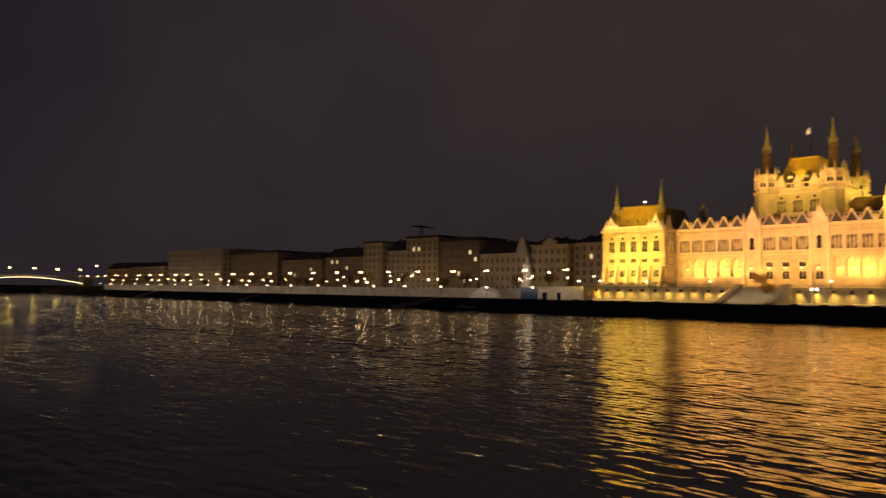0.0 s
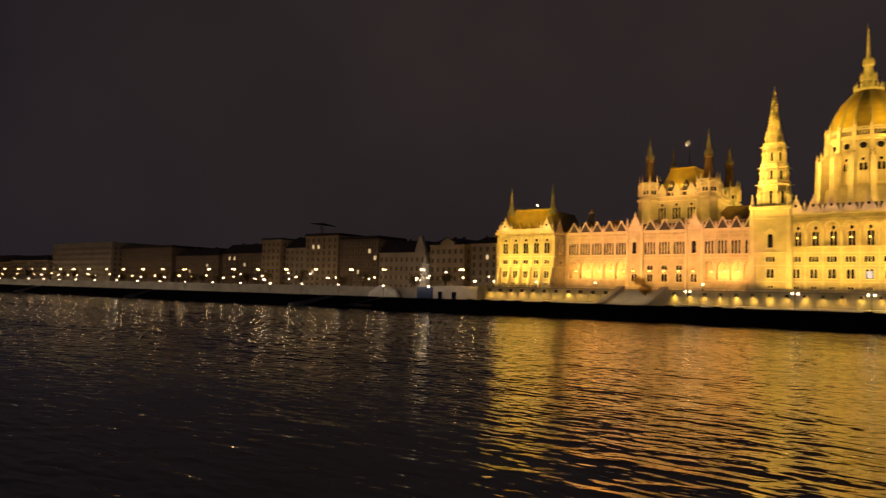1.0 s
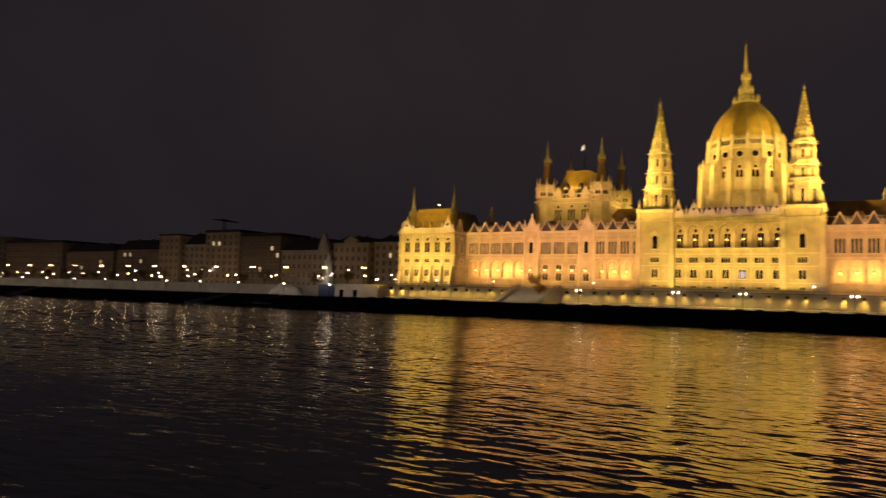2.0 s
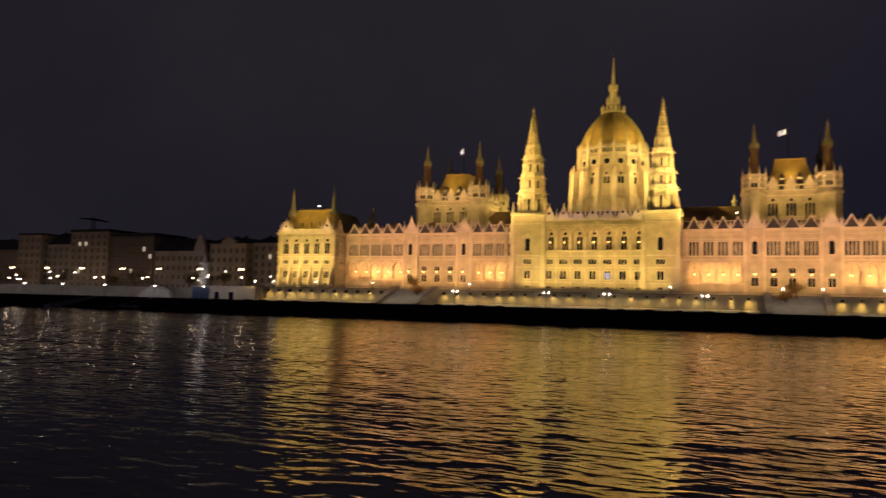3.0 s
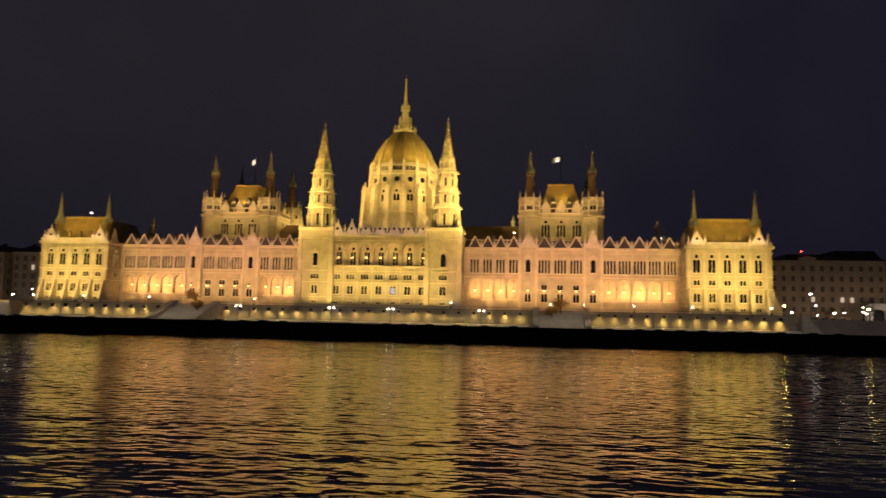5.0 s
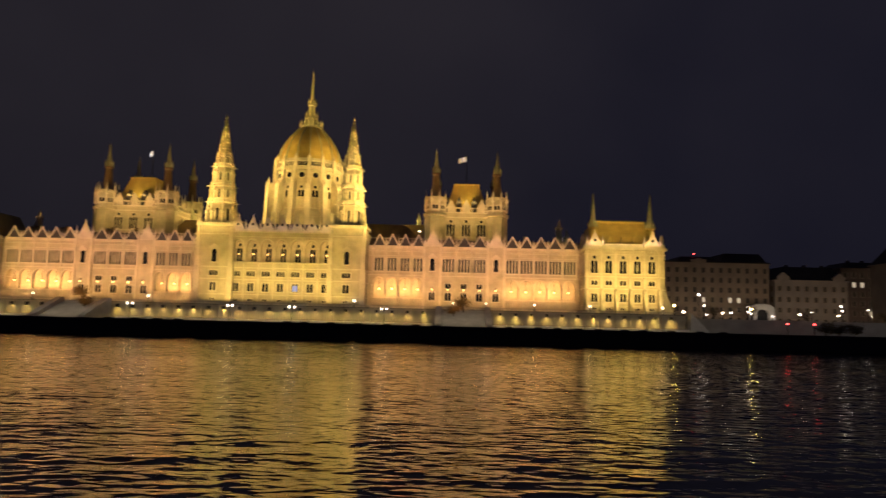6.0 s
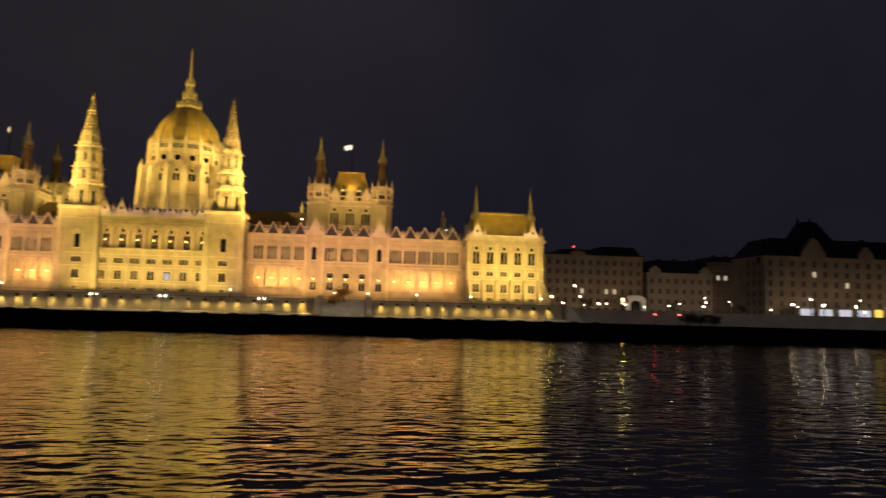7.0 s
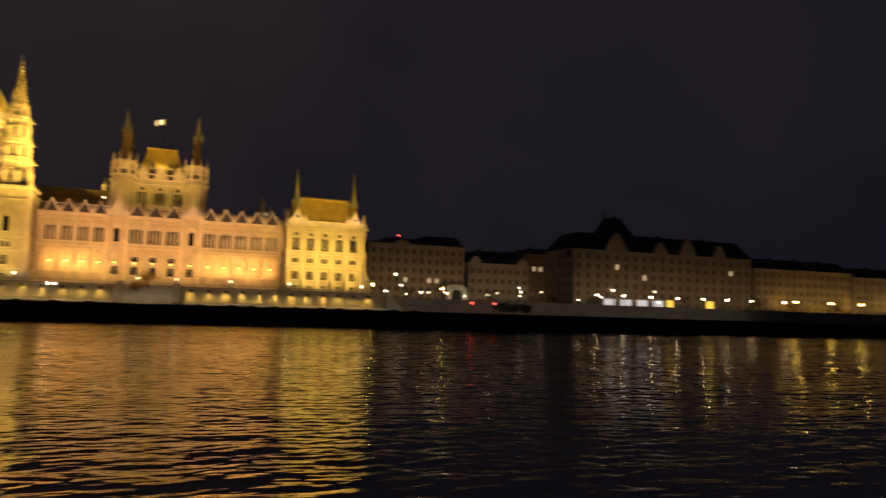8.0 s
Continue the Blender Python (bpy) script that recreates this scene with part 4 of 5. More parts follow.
for s in (-1, 1):
    st = thing("quay_stairs", (s * 62, -20, 3.4), "broad grey stone stairs from the terrace to the quay", "stairs", "stairs to the quay")
    bm = bmesh.new()
    n = 28
    prof = [(-10.4, 3.4)]
    for i in range(n):
        y = -10.4 - i * 0.62
        z = 9.8 - i * 0.225
        prof += [(y, z), (y - 0.62, z)]
    prof += [(-10.4 - n * 0.62, 3.4)]
    prism_x(bm, prof, s * 55.2, s * 68.8)
    part("steps", bm, STEP_STONE, st)
    for x in (54.2, 69.8):
        bm = bmesh.new()
        prism_x(bm, [(-10.4, 3.4), (-10.4, 11.0), (-12, 11.0), (-28.5, 4.8), (-29.5, 4.8), (-29.5, 3.4)], s * x - 0.9, s * x + 0.9)
        part("side_wall", bm, STEP_STONE, st)


def globe_lamp(x, y, z0, z1, heads, bulb, r=0.36, group="street lamps on the embankment", label="slim dark street lamp with glowing globes"):
    lamp = thing("street_lamp", (x, y, z0), label, "street lamp", group)
    bm = bmesh.new()
    lathe(bm, x, y, [(z0, 0.22), (z0 + 0.8, 0.18), (z0 + 0.9, 0.11), (z1 - 0.4, 0.07), (z1 - 0.3, 0.0)], 8)
    part("pole", bm, IRON, lamp)
    for k in range(heads):
        dx = 0 if heads == 1 else (-0.8, 0.8)[k]
        if heads > 1:
            bm = bmesh.new()
            box(bm, x + min(0, dx), x + max(0, dx), y - 0.05, y + 0.05, z1 - 0.6, z1 - 0.5)
            part("arm", bm, IRON, lamp)
        bm = bmesh.new()
        lathe(bm, x + dx, y, [(z1 - 0.5, 0.0), (z1 - 0.42, r * 0.7), (z1 - 0.15, r), (z1 + 0.12, r * 0.7), (z1 + 0.22, 0.0)], 8)
        part("globe", bm, bulb, lamp, "glowing globe")
    return lamp


for x in (-82.8, -43.5, 25.7, 58.7, 69.6, 85.7, 104, -108, -128, 128):
    globe_lamp(x, -5, 9.9, 12.3, 1, BULB_DIM, 0.2, "terrace lamps", "low terrace lamp with a white globe")
for x in (-45.5, -13, 7, 36.7):
    globe_lamp(x, -14, 3.4, 9.6, 2, BULB_DIM, 0.2, "quay road lamps", "double-headed lamp on the quay road")
rnd = random.Random(4)
x = -150.0
while x > -780:
    globe_lamp(x, 3 + rnd.uniform(-1, 1), 7.6, 17.4, 2, BULB_WARM, 0.24)
    x -= 24 + rnd.uniform(-2, 2)
x = -142.0
while x > -640:
    globe_lamp(x, -7.2, 7.6, 13.2 + rnd.uniform(-0.4, 0.4), 1, BULB_WARM, 0.21)
    x -= 27 + rnd.uniform(-3, 3)
x = -146.0
while x > -620:
    globe_lamp(x, -25, 3.4, 9.4, 1, BULB_WHITE, 0.2, "lower quay lamps", "short white lamp on the lower quay")
    x -= 25 + rnd.uniform(-2, 2)
x = -152.0
while x > -610:
    globe_lamp(x, 15, 7.6, 13.0 + rnd.uniform(-0.5, 0.5), 1, BULB_SQUARE, 0.22, "inner street lamps", "warm street lamp in front of the houses")
    x -= 31 + rnd.uniform(-3, 3)
for i in range(9):
    globe_lamp(rnd.uniform(-320, -142), rnd.uniform(2, 20), 7.6, rnd.uniform(12, 16.5), 1, BULB_WHITE, rnd.uniform(0.16, 0.26))
globe_lamp(-271.2, -8, 7.6, 11.6, 1, BULB_WHITE, 0.75, label="very bright white lamp beside the promenade")
for i in range(26):
    globe_lamp(rnd.uniform(142, 262), rnd.uniform(4, 60), 7.6, rnd.uniform(10.5, 16), 1, BULB_WHITE, rnd.uniform(0.15, 0.25), "square lamps", "slim lamp with a small white globe")
for x in (331, 352, 371, 392, 414, 437):
    globe_lamp(x, 8, 7.6, 13.6, 2, BULB_YELLOW, 0.45, "warm promenade lamps", "promenade lamp with two warm yellow globes")
for x in (224, 236, 249, 262, 275, 287, 300, 318):
    globe_lamp(x, 2, 7.6, 13.0, 1, BULB_SQUARE, 0.34, "white promenade lamps", "promenade lamp with a white globe")


for x in (140, 155, 171, 183, 203, 219, 233, 248):
    globe_lamp(x, 60, 7.6, 12.5, 1, BULB_SQUARE, 0.34, "square lamps", "slim lamp with a white globe by the ministry")

globe_lamp(139.5, -6, 7.6, 17.0, 1, BULB_WHITE, 0.34, "white promenade lamps", "promenade lamp with a white globe")
globe_lamp(156.5, -6, 7.6, 12.6, 1, BULB_YELLOW, 0.3, "warm promenade lamps", "promenade lamp with one warm globe")
globe_lamp(131.5, -6, 9.9, 13.2, 1, BULB_YELLOW, 0.26, "warm promenade lamps", "low warm lamp at the corner of the terrace")

# ---- the town on both sides ----
def town_window(w, h):
    bm = bmesh.new()
    prism(bm, [(-w / 2, 0), (w / 2, 0), (w / 2, h), (-w / 2, h)], -0.05, 0.02)
    g = mesh_of("town_pane", bm, TOWN_GLASS)
    bm = bmesh.new()
    prism(bm, [(-w / 2, 0), (w / 2, 0), (w / 2, h), (-w / 2, h)], -0.05, 0.02)
    l = mesh_of("town_pane_lit", bm, LIT_PANE)
    bm = bmesh.new()
    t = 0.22
    prism(bm, [(-w / 2 - t, -t), (w / 2 + t, -t), (w / 2 + t, h + t), (w / 2, h + t), (w / 2, 0), (-w / 2, 0), (-w / 2, h + t), (-w / 2 - t, h + t)], -0.25, 0.02)
    return mesh_of("town_window", bm, PLASTER_TAN), g, l


TOWN = town_window(1.5, 2.2)


def house(name, x0, x1, y0, deep, z0, eave, ridge, wall_mat, roof_mat, floors, bays, label, lit=(), gables=(), flat=False, bands=False, sides=True):
    h = thing(name, ((x0 + x1) / 2, y0 + deep / 2, z0), label, "building", "houses along the embankment")
    bm = bmesh.new()
    box(bm, x0, x1, y0, y0 + deep, z0, eave)
    wall = part("wall", bm, wall_mat, h)
    step = (eave - z0 - 1.2) / floors
    for z, out in ((z0 + step + 0.6, 0.25), (eave - 0.7, 0.6)) if not bands else [(z0 + step * (k + 1), 0.5) for k in range(floors)]:
        bm = bmesh.new()
        box(bm, x0 - out, x1 + out, y0 - out, y0 + deep + out, z, z + 0.5)
        part("string_course", bm, wall_mat, wall)
    bm = bmesh.new()
    if flat:
        box(bm, x0 - 0.4, x1 + 0.4, y0 - 0.4, y0 + deep + 0.4, eave - 0.15, ridge)
    else:
        k = min(5, (x1 - x0) / 3)
        hip(bm, x0 - 0.3, x1 + 0.3, y0 - 0.3, y0 + deep + 0.3, eave - 0.15, x0 + k, x1 - k, y0 + 4, y0 + deep - 4, ridge)
    roof = part("roof", bm, roof_mat, h)
    if not flat:
        for k in range(3):
            bm = bmesh.new()
            x = x0 + (x1 - x0) * (0.25 + 0.25 * k)
            box(bm, x - 0.7, x + 0.7, y0 + 6, y0 + 7, eave, ridge + 1.0)
            part("chimney", bm, BRICKISH, roof)
    for gx, half, top in gables:
        bm = bmesh.new()
        prism(bm, [(gx - half, eave - 0.5), (gx + half, eave - 0.5), (gx + half, eave + 1.2), (gx + half * 0.45, eave + (top - eave) * 0.72), (gx + 0.5, top), (gx - 0.5, top), (gx - half * 0.45, eave + (top - eave) * 0.72), (gx - half, eave + 1.2)], y0 - 0.7, y0 + 1.2)
        part("gable", bm, wall_mat, wall)
    for f in range(floors):
        for b in range(bays):
            x = x0 + (x1 - x0) * (b + 0.5) / bays
            at = pose(x, y0, z0 + 0.9 + f * step)
            w = part("window", TOWN[0], None, h, at=at)
            on = (f, b) in lit
            part("pane", TOWN[2 if on else 1], None, w, "lit window pane" if on else "", at=at)
    if sides:
        for f in range(floors):
            for b in range(3):
                xs, tn = (x1, 90) if x1 < 0 else (x0, -90)
                at = pose(xs, y0 + 3 + b * 4.2, z0 + 0.9 + f * step, 0, 0, tn)
                w = part("window", TOWN[0], None, h, at=at)
                part("pane", TOWN[1], None, w, at=at)
    return h


G = 7.6
house("office_block", -590, -494, 25, 40, G, 37.5, 39, CONCRETE, CONCRETE, 7, 22, "long pale flat-roofed office block with window bands", flat=True, bands=True)
house("office_block", -493, -424, 32, 34, G, 34, 35.5, BRICKISH, ROOF_DARK, 6, 14, "dark brown flat-roofed office block", flat=True)
house("town_house", -735, -668, 26, 20, G, 25, 31, PLASTER_TAN, ROOF_DARK, 5, 14, "row house with a dark roof near the bridge")
house("town_house", -667, -596, 24, 20, G, 26, 30, PLASTER, ROOF_DARK, 5, 14, "pale row house with a dark roof")
house("town_house", -422, -372, 34, 20, G, 28, 33, BRICKISH, ROOF_DARK, 5, 10, "dark brown house behind trees", lit=((2, 3), (3, 7)))
house("town_house", -371, -318, 36, 20, G, 29, 35, BRICKISH, ROOF_DARK, 5, 10, "unlit brown house with a steep roof", lit=((3, 4), (4, 1), (4, 2)))
house("apartment_house", -316, -299, 25, 22, G, 36, 36.8, PLASTER_TAN, ROOF_DARK, 7, 4, "narrow tan apartment house", flat=True)
house("apartment_house", -298, -277, 28, 20, G, 31, 37, PLASTER, ROOF_DARK, 6, 5, "grey apartment house with a rounded dark roof")
house("apartment_house", -276, -250, 24, 24, G, 37, 38.2, PLASTER_TAN, ROOF_DARK, 8, 6, "tall tan corner apartment house with lit windows", flat=True, lit=((6, 1), (6, 2), (2, 1)))
house("apartment_house", -249, -221, 25, 22, G, 34.5, 36, BRICKISH, ROOF_DARK, 7, 7, "brown apartment house with balconies", flat=True, bands=True, lit=((5, 5), (4, 6), (2, 3), (1, 4)))
house("town_house", -220, -189, 25, 22, G, 27, 33, PLASTER, ROOF_DARK, 4, 9, "grey house with a steep dark roof and a gable", gables=((-192, 3.2, 35.0),))
house("town_house", -187, -166, 26, 22, G, 30.5, 33.5, PLASTER_TAN, ROOF_DARK, 5, 6, "tan house with a shallow roof", gables=((-176, 4, 33.5),))
house("town_house", -165, -146, 30, 22, G, 31, 34, PLASTER, ROOF_DARK, 6, 5, "pale house beside the palace", lit=((4, 2),))
house("town_house", -145, -100, 62, 22, G, 31, 35, PLASTER_TAN, ROOF_DARK, 6, 10, "tan house behind the palace")
# other bank of the square
house("ministry", 138, 150.5, 76, 20, G, 30, 33, PLASTER_TAN, ROOF_DARK, 5, 3, "tan office house at the corner of the square")
mi = house("ministry", 151, 197, 75, 26, G, 34.8, 35.2, PLASTER_TAN, ROOF_DARK, 6, 12, "tan ministry house with a gable and two dark mansard roofs", gables=((166.2, 3.2, 36.6),), lit=((2, 4), (2, 7), (2, 8)), flat=True)
for x0, x1, top in ((157.0, 175.0, 37.6), (176.5, 197.0, 39.3)):
    bm = bmesh.new()
    hip(bm, x0, x1, 77, 99, 35.1, x0 + 2.5, x1 - 2.5, 79.5, 96, top)
    part("mansard", bm, ROOF_DARK, mi, "dark mansard roof")
house("ministry", 199.5, 231, 75, 22, G, 28, 33.9, PLASTER, ROOF_DARK, 4, 8, "low grey house with a dark roof", gables=((203, 2.6, 31), (227.3, 2.6, 31)))
house("ministry", 232, 258, 82, 24, G, 34.5, 37.2, BRICKISH, ROOF_DARK, 6, 7, "dark brown house with a few lit windows", lit=((4, 1), (4, 2), (1, 3), (1, 5)))
house("ornate_house", 221, 312, 15, 24, G, 32, 39.2, PLASTER_TAN, ROOF_DARK, 6, 20, "large ornate tan house with gables and a dark pointed roof",
      gables=((241, 5, 39.3), (263, 3.2, 36.5), (277, 4, 39.0), (294, 3.2, 36.8)), lit=((4, 4), (3, 7), (4, 17)))
house("town_house", 314, 373, 15, 22, G, 28.5, 33, PLASTER_TAN, ROOF_DARK, 5, 14, "tan house with a long dark roof")
house("town_house", 375, 440, 15, 22, G, 27, 31.5, PLASTER, ROOF_DARK, 5, 14, "grey embankment house with a dark roof")
house("town_house", 442, 520, 16, 22, G, 27, 31.5, PLASTER_TAN, ROOF_DARK, 5, 16, "tan embankment house at the end of the row")
bm = bmesh.new()
hip(bm, 237, 258, 18, 36, 33, 244, 249.5, 25, 30, 47.0)
for x in (243.4, 248.6):
    finial(bm, x, 28, 46.2, 3.2, 0.5)
tr = thing("roof_tower", (246, 28, 33), "dark steep pavilion roof with two finials", "roof")
part("roof", bm, ROOF_DARK, tr)
bm = bmesh.new()
lathe(bm, 223, 19, [(29, 2.6), (33, 2.6), (34.5, 2.2), (36.5, 0.6), (38, 0.0)], 10)
tr = thing("roof_turret", (223, 19, 29), "round dark corner turret", "turret")
part("turret", bm, ROOF_DARK, tr)

# glowing shop fronts, white arch, white monument
for x, mat, w, h in ((268, BULB_YELLOW, 3.6, 4.6), (289, BULB_YELLOW, 4.2, 4.8)):
    sf = thing("shop_front", (x, 14.6, G), "shop front glowing yellow", "shop front", "lit shop fronts")
    bm = bmesh.new()
    box(bm, x - w / 2, x + w / 2, 14.72, 14.85, G + 1.4, G + h)
    part("pane", bm, SHOP, sf)
    for e in (-w / 2 - 0.25, w / 2 + 0.05):
        bm = bmesh.new()
        box(bm, x + e, x + e + 0.2, 14.5, 14.95, G, G + h + 0.4)
        part("post", bm, IRON, sf)
for x in (238, 246, 254, 262):
    sf = thing("shop_front", (x, 14.6, G), "pale lit ground-floor shop front", "shop front", "lit shop fronts")
    bm = bmesh.new()
    box(bm, x - 2.6, x + 2.6, 14.72, 14.85, G + 0.6, G + 4.2)
    part("pane", bm, SHOP_PALE, sf)
    bm = bmesh.new()
    box(bm, x - 2.9, x + 2.9, 14.0, 14.9, G + 4.3, G + 4.6)
    part("awning", bm, CONCRETE, sf)
ar = thing("white_arch", (193, 70, G), "white arched portal lit from inside", "arch")
bm = bmesh.new()
a0, a1 = arc(191.6, 14.4, 4.9, 2.5, 12), arc(191.6, 12.4, 2.6, 2.0, 12)
prism(bm, [(186.7, G), *a0, (196.5, G), (194.2, G), *a1[::-1], (189.0, G)], 69, 71.5)
part("arch", bm, WHITE, ar)
bm = bmesh.new()
prism(bm, [(189.0, G), *a1, (194.2, G)], 70.6, 71.0)
part("door", bm, IRON, ar, "dark closed door")
for x in (190.2, 195.8):
    globe_lamp(x, 66.5, G, 9.5, 1, BULB_WHITE, 0.35, "square lamps", "low lamp in front of a white arch")
mo = thing("monument", (-186.5, 22, G), "white stone monument with a figure-like top, floodlit", "monument")
bm = bmesh.new()
lathe(bm, -186.5, 22, [(G, 3.4), (G + 0.8, 3.4), (G + 0.9, 2.6), (13.5, 2.4), (13.7, 2.8), (14.2, 2.8), (14.3, 2.1), (20.5, 1.8), (20.7, 2.1), (21.2, 2.0), (21.3, 1.1), (23.4, 0.9), (24.2, 0.45), (24.9, 0.5), (25.3, 0.0)], 10)
part("column", bm, WHITE, mo)
for dx in (-5, 5):
    flood((-186.5 + dx, 13, 8.2), (-186.5, 22, 19), 0.8, 0.8, 26, (1.0, 0.95, 0.85), 60)

# grey pavilion huts on the quay to the north
hut = thing("quay_hut", (-142, -16, 3.4), "long pale flat-roofed hut on the quay", "hut")
bm = bmesh.new()
box(bm, -149, -127, -18, -12.7, 3.4, 8.9)
part("wall", bm, CONCRETE, hut)
bm = bmesh.new()
box(bm, -157.5, -149.05, -18.4, -12.7, 3.4, 9.3)
part("entrance", bm, CAR_PAINTS[3], hut, "dark blue entrance block")
bm = bmesh.new()
box(bm, -158, -126.6, -18.8, -12.6, 9.32, 9.75)
box(bm, -149, -126.6, -18.5, -12.6, 8.92, 9.3)
part("roof", bm, CONCRETE, hut)
for x in (-146.5, -139.5):
    bm = bmesh.new()
    box(bm, x, x + 2.2, -18.12, -18.0, 4.4, 7.4)
    part("window", bm, GLASS, hut)
heap = thing("covered_heap", (-180, -14, 3.4), "pale rounded heap under a tarpaulin on the quay", "heap")
bm = bmesh.new()
bmesh.ops.create_icosphere(bm, subdivisions=4, radius=1.0)
for v in bm.verts:
    x, y, z = v.co
    fold = 1 + 0.05 * math.sin(7 * x + 3 * z) + 0.04 * math.sin(11 * y + 5 * x) + 0.03 * math.sin(19 * x + 4 * y)
    v.co = (-180 + 8.6 * x * fold, -14 + 3.6 * y * fold, 3.4 + max(0, 6.1 * (z * fold) if z > 0 else 0))
for f in bm.faces:
    f.smooth = True
part("tarpaulin", bm, STEP_STONE, heap)

# pontoon with its gangway
po = thing("pontoon", (-166, -49, 0), "low dark landing pontoon moored at the quay", "pontoon")
bm = bmesh.new()
prism(bm, [(-178, 0.2), (-177, -0.4), (-155, -0.4), (-154, 0.2), (-154, 0.9), (-178, 0.9)], -51.5, -47.0)
part("hull", bm, IRON, po)
bm = bmesh.new()
prism(bm, [(-170, 0.95), (-169, 0.95), (-150, 4.5), (-151, 4.5)], -47.2, -46.0)
part("gangway", bm, CONCRETE, po)
bm = bmesh.new()
box(bm, -162, -155, -50.5, -48, 0.9, 1.7)
part("deck_house", bm, CONCRETE, po)
for x0, x1 in ((-205, -178), (-340, -312), (-480, -446)):
    rp = thing("quay_ramp", ((x0 + x1) / 2, -46, 0), "pale stone ramp down the quay wall", "ramp", "quay ramps")
    bm = bmesh.new()
    prism(bm, [(x0, -1), (x0, 0.8), (x1, 4.7), (x1, 4.2), (x0 + 4, -1)], -47.0, -45.7)
    part("ramp", bm, EMBANK, rp)

# the bridge far upstream: lit arch, piers, deck and lamps
br = thing("bridge", (-720, -60, 0), "long bridge with a lit steel arch far upstream", "bridge")
bm = bmesh.new()
box(bm, -726, -714, -330, 20, 15.4, 16.8)
part("deck", bm, CONCRETE, br)
for y0, y1 in ((-103, -3), (-207, -109), (-311, -213)):
    bm = bmesh.new()
    pts = [(y0 + (y1 - y0) * i / 16, 9.2 + 5.2 * math.sin(math.pi * i / 16)) for i in range(17)]
    prism_x(bm, pts + [(y, z + 0.55) for y, z in pts[::-1]], -713.5, -713.0)
    part("arch", bm, BULB_ARCH, br, "arch edged with light")
    bm = bmesh.new()
    box(bm, -727, -712.8, y1 - 1.5, y1 + 7.5, -2, 15.4)
    part("pier", bm, EMBANK, br)
for y in range(-107, 0, 20):
    globe_lamp(-714, y, 16.8, 23.0, 2, BULB_YELLOW, 0.5, "bridge lamps", "bridge lamp with two warm globes")
globe_lamp(-713.8, 8, 16.8, 27.5, 1, BULB_WHITE, 0.8, "bridge lamps", "tall white lamp at the bridge head")


# ---- trees ----
def tree(x, y, z0, height, spread, seed, leafy=True, label="small autumn tree with thin yellow-brown leaves"):
    rnd = random.Random(seed)
    t = thing("tree", (x, y, z0), label, "tree", "trees along the embankment")
    bm = bmesh.new()
    top = z0 + height * 0.55
    lathe(bm, x, y, [(z0, 0.28), (z0 + height * 0.2, 0.2), (top, 0.1), (top + 0.1, 0.0)], 7)
    tips = []
    for k in range(11):
        a, up = rnd.uniform(0, 6.28), rnd.uniform(0.25, 0.55)
        p0 = Vector((x, y, z0 + height * up))
        p1 = p0 + Vector((math.cos(a) * spread * rnd.uniform(0.5, 1), math.sin(a) * spread * rnd.uniform(0.5, 1), height * rnd.uniform(0.18, 0.45)))
        side = Vector((-math.sin(a), math.cos(a), 0)) * 0.07
        up_v = Vector((0, 0, 0.07))
        q0 = [bm.verts.new(p0 + d) for d in (side, up_v, -side, -up_v)]
        q1 = [bm.verts.new(p1 + d * 0.2) for d in (side, up_v, -side, -up_v)]
        for i in range(4):
            j = (i + 1) % 4
            bm.faces.new((q0[i], q0[j], q1[j], q1[i]))
        tips += [p0.lerp(p1, f) for f in (0.55, 0.8, 1.0)]
    part("trunk", bm, BARK, t)
    bm = bmesh.new()
    for p in tips:
        for _ in range(26 if leafy else 9):
            c = p + Vector((rnd.gauss(0, spread * 0.24), rnd.gauss(0, spread * 0.24), rnd.gauss(0, height * 0.07)))
            u = Vector((rnd.gauss(0, 1), rnd.gauss(0, 1), rnd.gauss(0, 1))).normalized() * 0.2
            v = u.orthogonal().normalized() * 0.14
            bm.faces.new([bm.verts.new(c + d) for d in (u, v, -u, -v)])
    part("crown", bm, LEAF, t)
    return t


rnd = random.Random(11)
for i, x in enumerate((-158, -176, -205, -226, -248, -274, -300, -318, -336, -352, -368, -392, -415, -438, -470, -500, -530, -570)):
    tree(x, rnd.uniform(-4, 8), G, rnd.uniform(6.5, 10.5), rnd.uniform(2.2, 3.4), i)
for i, x in enumerate((148, 160, 176, 205, 219, 262, 300, 322, 345)):
    tree(x, rnd.uniform(-4, 5), G, rnd.uniform(5, 8), rnd.uniform(2, 3), 40 + i, leafy=False, label="small sparse dark tree on the promenade")
for s in (-1, 1):
    tree(s * 62, -12.2, 8.9, 5.5, 2.6, 60 + s, label="dark bushy tree at the head of the quay stairs")
    tree(s * 59, -16.0, 6.9, 4.5, 2.0, 62 + s, label="dark shrub on the quay stairs")
for i, x in enumerate((163, 167, 171)):
    tree(x, -41, 3.4, 5.0, 2.4, 70 + i, label="dark shrub at the quay's edge")


# ---- parked cars ----
def car_parts():
    b, g, w = bmesh.new(), bmesh.new(), bmesh.new()
    prism(b, [(-2.1, 0.35), (2.1, 0.35), (2.15, 0.75), (1.3, 0.95), (0.75, 1.42), (-1.1, 1.45), (-1.75, 1.0), (-2.15, 0.9)], -0.85, 0.85)
    bmesh.ops.bevel(b, geom=list(b.edges), offset=0.06, segments=1, affect="EDGES")
    prism(g, [(1.15, 0.98), (0.68, 1.36), (-1.02, 1.38), (-1.55, 1.02)], -0.88, 0.88)
    lathe(w, 0, 0, [(-0.1, 0.2), (-0.1, 0.32), (0.1, 0.32), (0.1, 0.2)], 12)
    return b, g, w


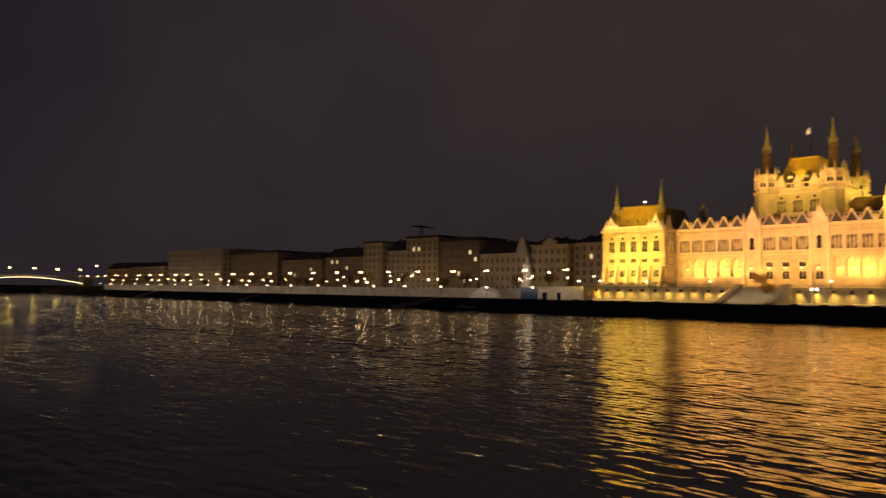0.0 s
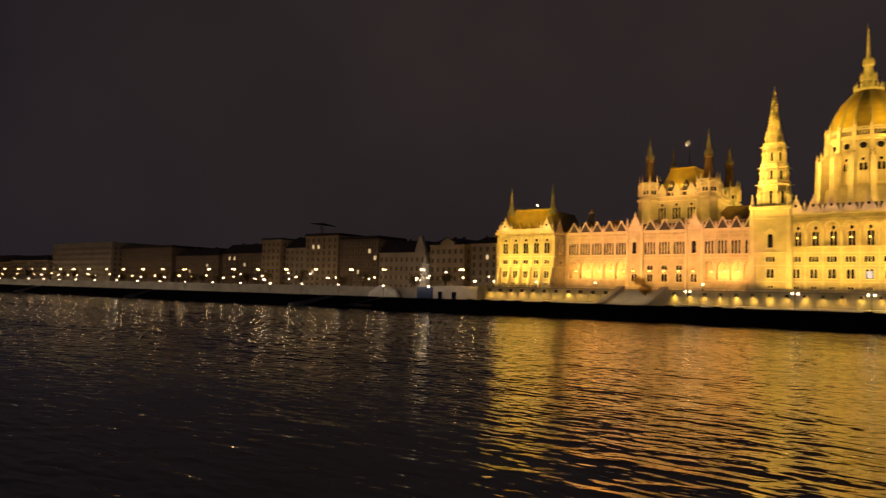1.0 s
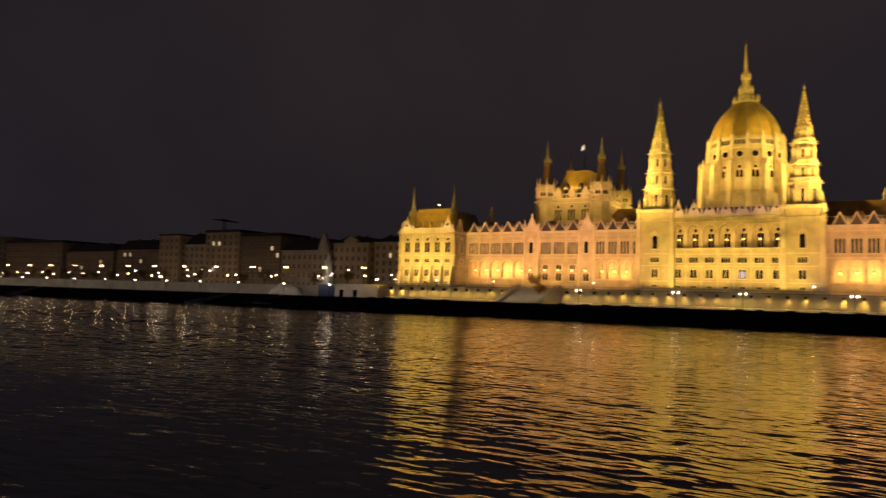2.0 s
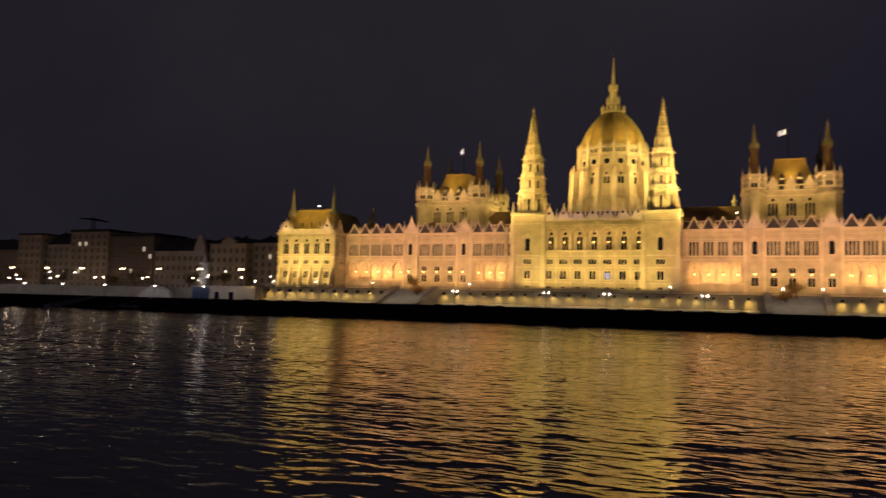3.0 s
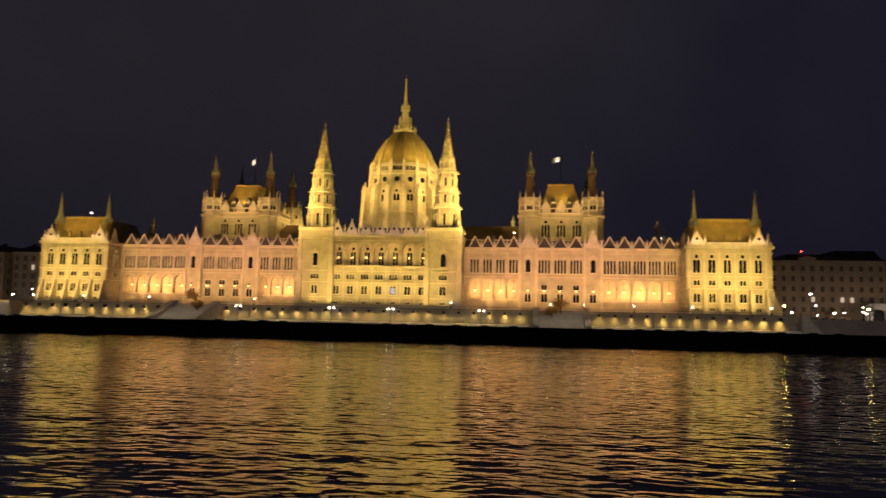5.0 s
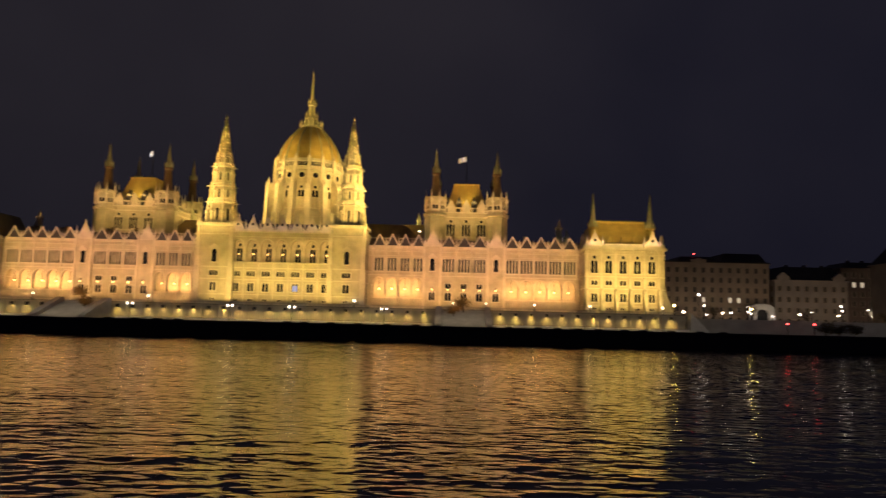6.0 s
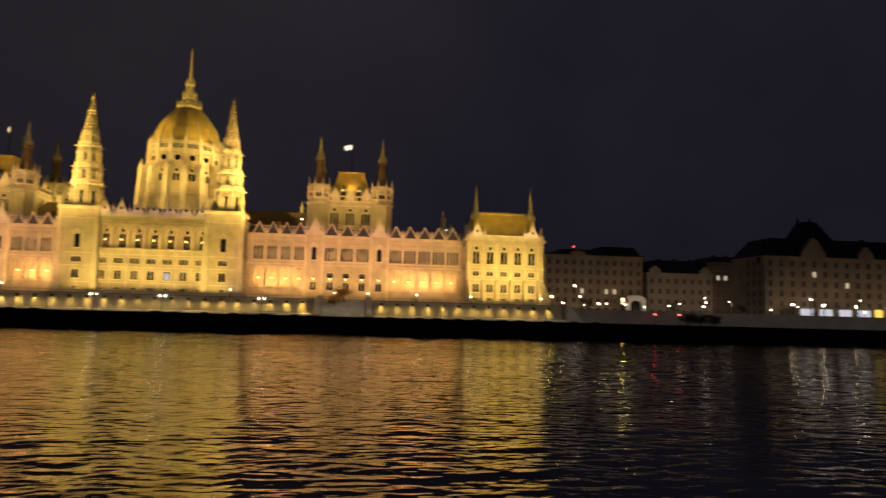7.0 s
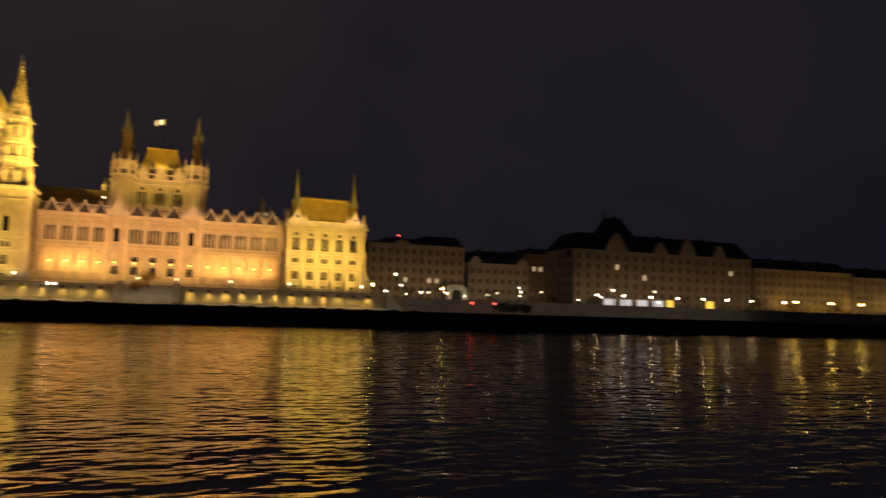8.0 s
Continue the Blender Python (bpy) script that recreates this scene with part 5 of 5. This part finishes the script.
b, g, w = car_parts()
car_glass, car_wheel = mesh_of("car_glass", g, GLASS), mesh_of("car_wheel", w, RUBBER)
car_body = mesh_of("car_body", b, CAR_PAINTS[0])
bodies = []
for m in CAR_PAINTS:
    me = car_body.copy()
    me.materials.clear()
    me.materials.append(m)
    bodies.append(me)
SHADES = ("black", "silver", "white", "dark blue")
rnd = random.Random(21)


def car(x, y, z, shade, tail=False):
    c = thing("car", (x, y, z), SHADES[shade] + " parked car on the quay road", "car", "cars along the quay")
    at = pose(x, y, z)
    body = part("body", bodies[shade], None, c, at=at)
    part("window", car_glass, None, body, at=at)
    for dx in (-1.3, 1.3):
        for dy in (-0.78, 0.78):
            part("wheel", car_wheel, None, c, at=pose(x + dx, y + dy, z + 0.32, 90))
    if tail:
        for dy in (-0.6, 0.6):
            bm = bmesh.new()
            box(bm, x - 2.26, x - 2.12, y + dy - 0.16, y + dy + 0.16, z + 0.68, z + 0.84)
            part("tail_light", bm, RED_LIGHT, body, "glowing red tail light")
    return c


x = -128.0
while x < 150:
    if rnd.random() < 0.62:
        car(x, -20.5, 3.45, rnd.choice((0, 0, 0, 1, 2, 3)))
    x += rnd.uniform(5.2, 9.0)
for x in (162, 170.2):
    bm = bmesh.new()
    bl = thing("beacon", (x, -20, 3.4), "short post with a red signal lamp", "beacon", "red beacons")
    lathe(bm, x, -20, [(3.4, 0.12), (7.5, 0.08), (7.6, 0.0)], 8)
    part("post", bm, IRON, bl)
    bm = bmesh.new()
    lathe(bm, x, -20, [(7.6, 0.0), (7.65, 0.3), (8.0, 0.3), (8.2, 0.0)], 8)
    part("lamp", bm, RED_LIGHT, bl, "glowing red lamp")
# red lamp on the ministry roof
bl = thing("roof_beacon", (165.8, 80, 38), "red warning lamp on a roof", "beacon")
bm = bmesh.new()
lathe(bm, 165.8, 80, [(36.0, 0.1), (38.5, 0.08), (38.6, 0.0)], 8)
part("post", bm, IRON, bl)
bm = bmesh.new()
lathe(bm, 165.8, 80, [(38.6, 0.0), (38.65, 0.3), (39.0, 0.3), (39.2, 0.0)], 8)
part("lamp", bm, RED_LIGHT, bl, "glowing red lamp")
# crane behind the northern houses
cr = thing("tower_crane", (-324, 80, G), "thin dark tower crane behind houses", "crane")
bm = bmesh.new()
for dx, dy in ((-0.7, -0.7), (0.7, -0.7), (0.7, 0.7), (-0.7, 0.7)):
    box(bm, -324 + dx - 0.12, -324 + dx + 0.12, 80 + dy - 0.12, 80 + dy + 0.12, G, 52)
for k in range(28):
    box(bm, -324.75, -323.25, 79.2, 79.35, G + k * 1.55, G + k * 1.55 + 0.15)
part("mast", bm, IRON, cr)
bm = bmesh.new()
prism_x(bm, [(70, 50.2), (92, 50.2), (92, 50.6), (81, 51.6), (70, 50.6)], -324.3, -323.7)
part("jib", bm, IRON, cr)
